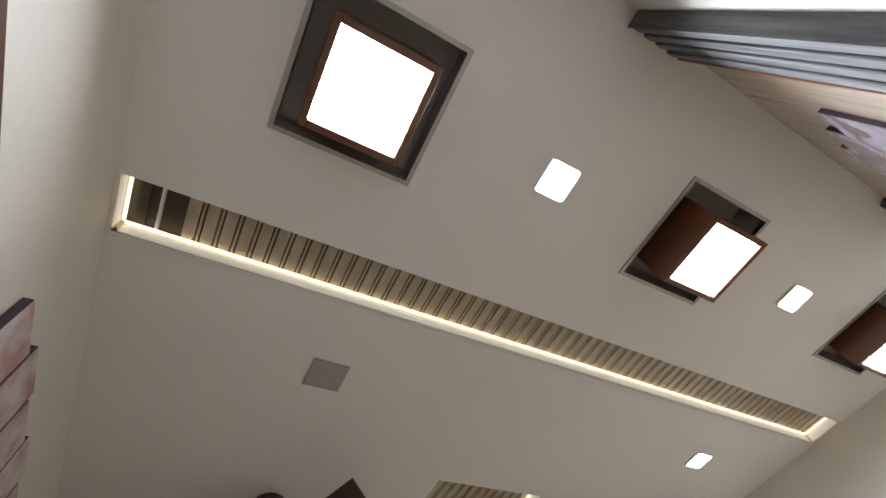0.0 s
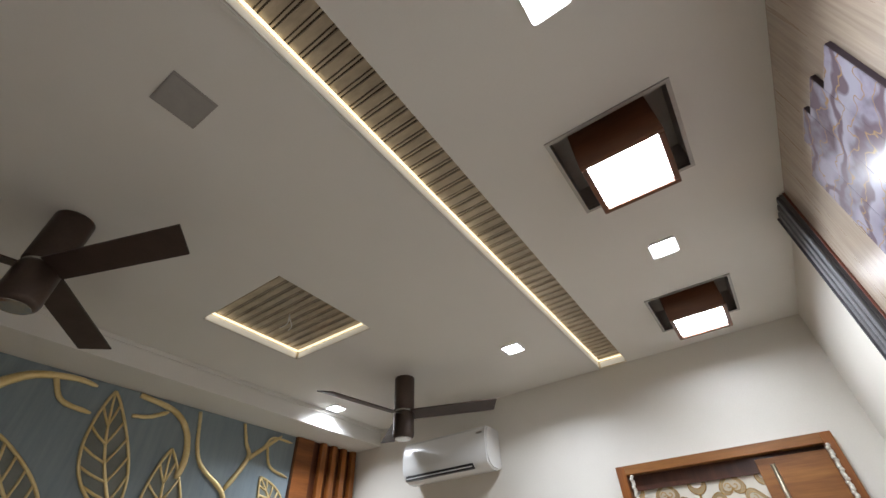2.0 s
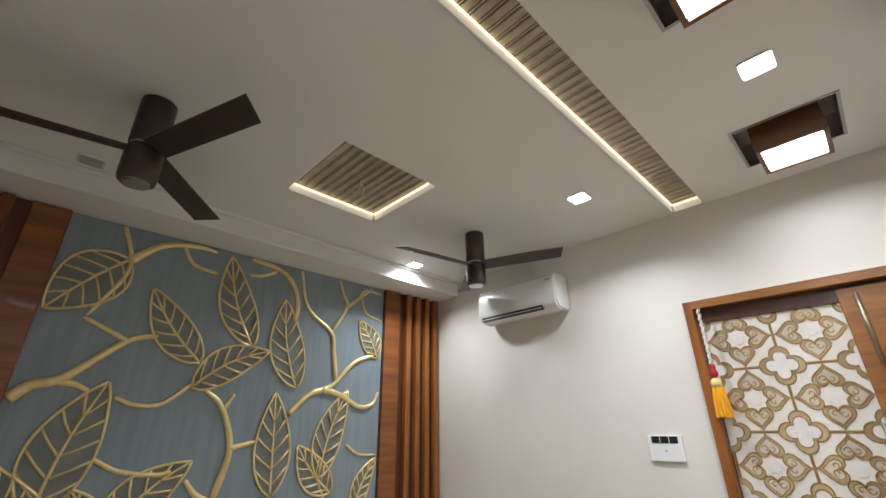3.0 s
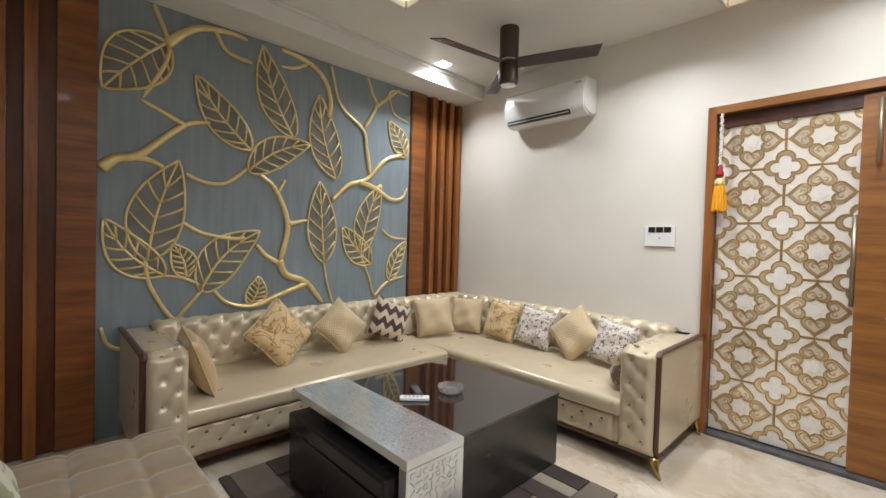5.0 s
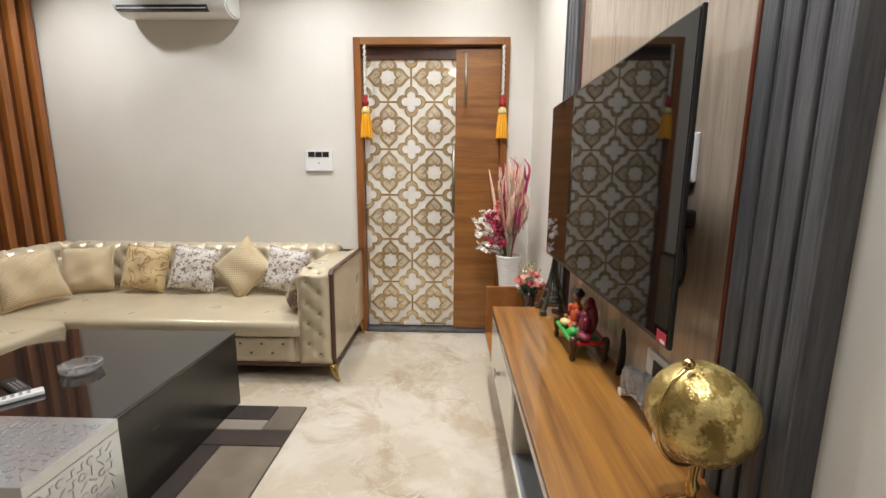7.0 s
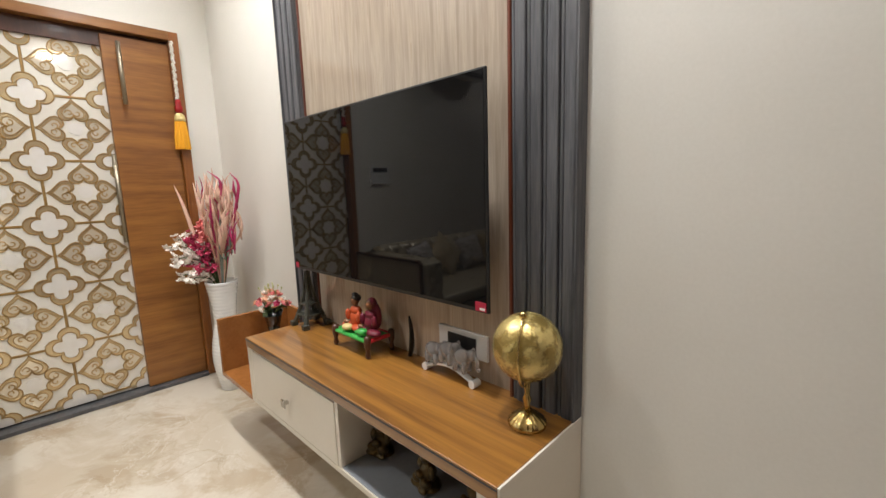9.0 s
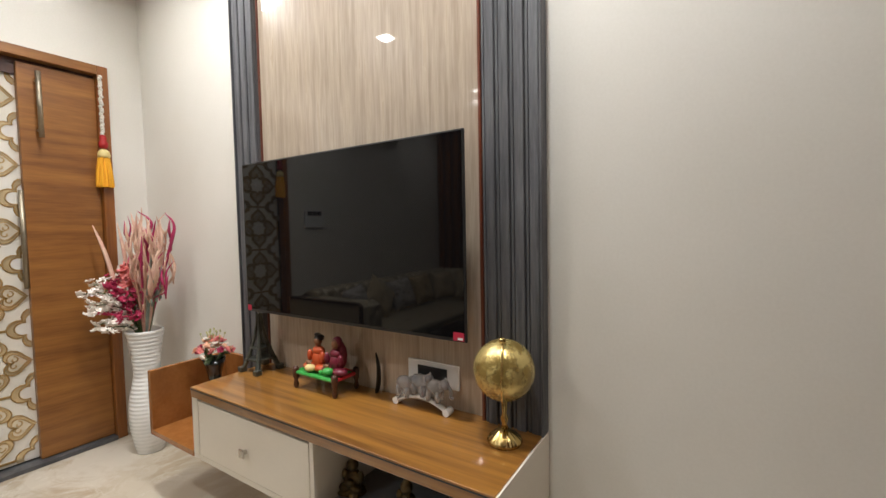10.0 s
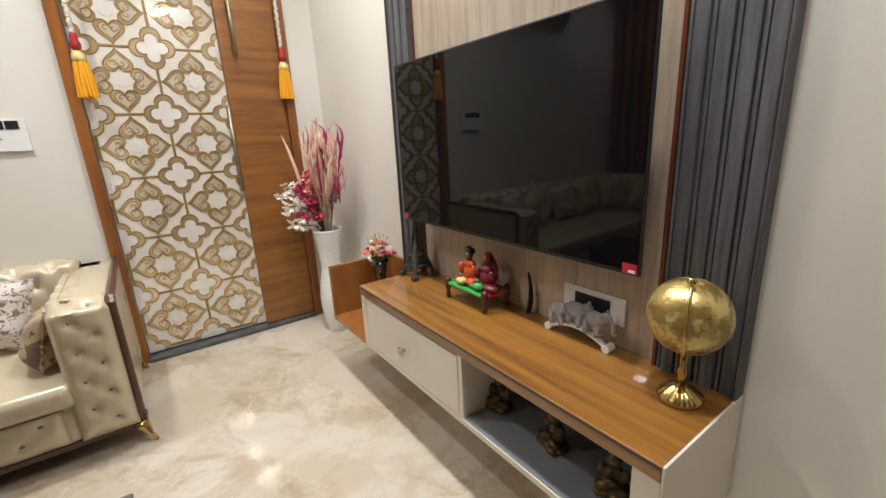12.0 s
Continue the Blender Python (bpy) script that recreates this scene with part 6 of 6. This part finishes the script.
bm.faces.new(rings[0][::-1])
bm.faces.new(rings[-1])
part("foot", bm, BRASS, globe, "fluted brass foot", True)


def bronze_figure(x, y, turn):
    """A squat seated figure as one plain mesh."""
    bm = bmesh.new()
    for c, r, sq in (((0, 0, 0.012), 0.04, (1, 0.9, 0.3)), ((0, 0, 0.045), 0.03, (1, 0.9, 1.2)), ((0.02, 0.022, 0.028), 0.018, (1.2, 1, 0.8)), ((-0.02, 0.022, 0.028), 0.018, (1.2, 1, 0.8)), ((0.03, 0.006, 0.06), 0.012, (0.9, 0.9, 1.8)), ((-0.03, 0.006, 0.06), 0.012, (0.9, 0.9, 1.8)), ((0, 0.004, 0.097), 0.02, (1, 1, 1.1)), ((0, 0.0, 0.116), 0.013, (1, 1, 0.9)), ((0.0, 0.03, 0.05), 0.012, (1.5, 1, 1)), ((0.017, 0.004, 0.098), 0.007, (0.6, 1, 1.5)), ((-0.017, 0.004, 0.098), 0.007, (0.6, 1, 1.5)), ((0, 0, 0.128), 0.007, (1, 1, 1.3)), ((0, 0, 0.004), 0.046, (1, 0.85, 0.1)), ((0.026, 0.03, 0.01), 0.012, (1.6, 1, 0.7)), ((-0.02, 0.034, 0.01), 0.012, (1.6, 1, 0.7))):
        ball(bm, c, r, sq)
    figure = mesh_object("bronze_figurine", bm, BRONZE, True)
    figure.matrix_basis = pose(x, y, CB + 0.0252, 0, 0, turn)
    fuse = figure.modifiers.new("fuse", "REMESH")
    fuse.mode, fuse.voxel_size, fuse.use_smooth_shade = "VOXEL", 0.0035, True
    tagged(figure, "small seated dark bronze figurine on the open shelf", "figurine", "bronze figurines on the shelf")


for fx, fy, ft in ((-1.925, -3.075, 15), (-2.155, -3.07, -10), (-2.35, -3.055, 20)):
    bronze_figure(fx, fy, ft)

# ---- door hangings ----


def tassel(y):
    x, hang = -0.05, 1.452
    t = thing("door_tassel", x, y, hang, "white beaded string with red knot and marigold yellow tassel", "hanging ornament", "door tassels")
    bm = bmesh.new()
    for k in range(24):
        z = hang + 0.3 + 0.0136 * k
        ball(bm, (x + 0.003 * math.sin(k * 1.9), y + 0.003 * math.cos(k * 2.3), z), 0.0115, level=1)
    part("bead_string", bm, BEAD, t)
    part("knot", lathe(bmesh.new(), [(0.008, hang + 0.215), (0.021, hang + 0.225), (0.023, hang + 0.245), (0.014, hang + 0.262), (0.017, hang + 0.275), (0.012, hang + 0.292)], (x, y, 0), 16), RED_THREAD, t, "red knot", True)
    part("cap", lathe(bmesh.new(), [(0.027, hang + 0.165), (0.03, hang + 0.18), (0.026, hang + 0.2), (0.012, hang + 0.214)], (x, y, 0), 16), PALE_YELLOW, t, "pale gold cap", True)
    bm = bmesh.new()
    for k in range(26):
        a = 2.399 * k
        r = 0.027 * math.sqrt((k + 1) / 26)
        tube(bm, [(x + r * 0.8 * math.cos(a), y + r * 0.9 * math.sin(a), hang + 0.168), (x + r * 1.1 * math.cos(a), y + r * 1.35 * math.sin(a), hang + 0.08), (x + r * 1.1 * math.cos(a), y + r * 1.5 * math.sin(a), hang + random.uniform(0, 0.008))], 0.0068, 5)
    part("fringe", bm, YELLOW, t, "marigold yellow fringe")


tassel(-2.118)
tassel(-3.078)

# ---- on the coffee table ----
tray = thing("glass_ashtray", -1.57, -1.26, 0.402, "cut crystal ashtray on the coffee table", "ashtray")
bm = bmesh.new()
rings = []
for r, z in ((0.05, 0.4025), (0.062, 0.41), (0.07, 0.436), (0.06, 0.438), (0.05, 0.416), (0.03, 0.412)):
    rings.append([bm.verts.new((-1.57 + r * (1 + 0.05 * math.cos(12 * a)) * math.cos(a), -1.26 + r * (1 + 0.05 * math.cos(12 * a)) * math.sin(a), z)) for a in [2 * math.pi * k / 72 for k in range(72)]])
for a, b in zip(rings, rings[1:]):
    for k in range(72):
        bm.faces.new((a[k], a[(k + 1) % 72], b[(k + 1) % 72], b[k]))
bm.faces.new(rings[0][::-1])
bm.faces.new(rings[-1])
part("bowl", bm, CRYSTAL, tray)


def remote(x, y, turn, length, wide, mat, key_mat, label):
    r = thing("remote_control", x, y, 0.402, label, "remote control", "remote controls on the table")
    body = boxed(-length / 2, length / 2, -wide / 2, wide / 2, 0, 0.018, bevel=0.006, seg=3)
    body.transform(pose(x, y, 0.4025, 0, 0, turn))
    part("body", body, mat, r)
    for k in range(5):
        for j in (-1, 0, 1):
            key = boxed(-0.005, 0.005, -0.003, 0.003, 0.018, 0.0195)
            key.transform(pose(x, y, 0.4025, 0, 0, turn) @ pose(-length * 0.3 + k * 0.02, j * 0.011, 0))
            part("key", key, key_mat, r)


GREY_KEY = material("grey_keys", (0.3, 0.3, 0.31), 0.5)
remote(-1.795, -1.225, -42, 0.15, 0.045, WHITE_GLOSS, GREY_KEY, "white remote control on the coffee table")
remote(-1.72, -1.15, 62, 0.17, 0.045, BLACK_PLASTIC, GREY_KEY, "black remote control on the coffee table")
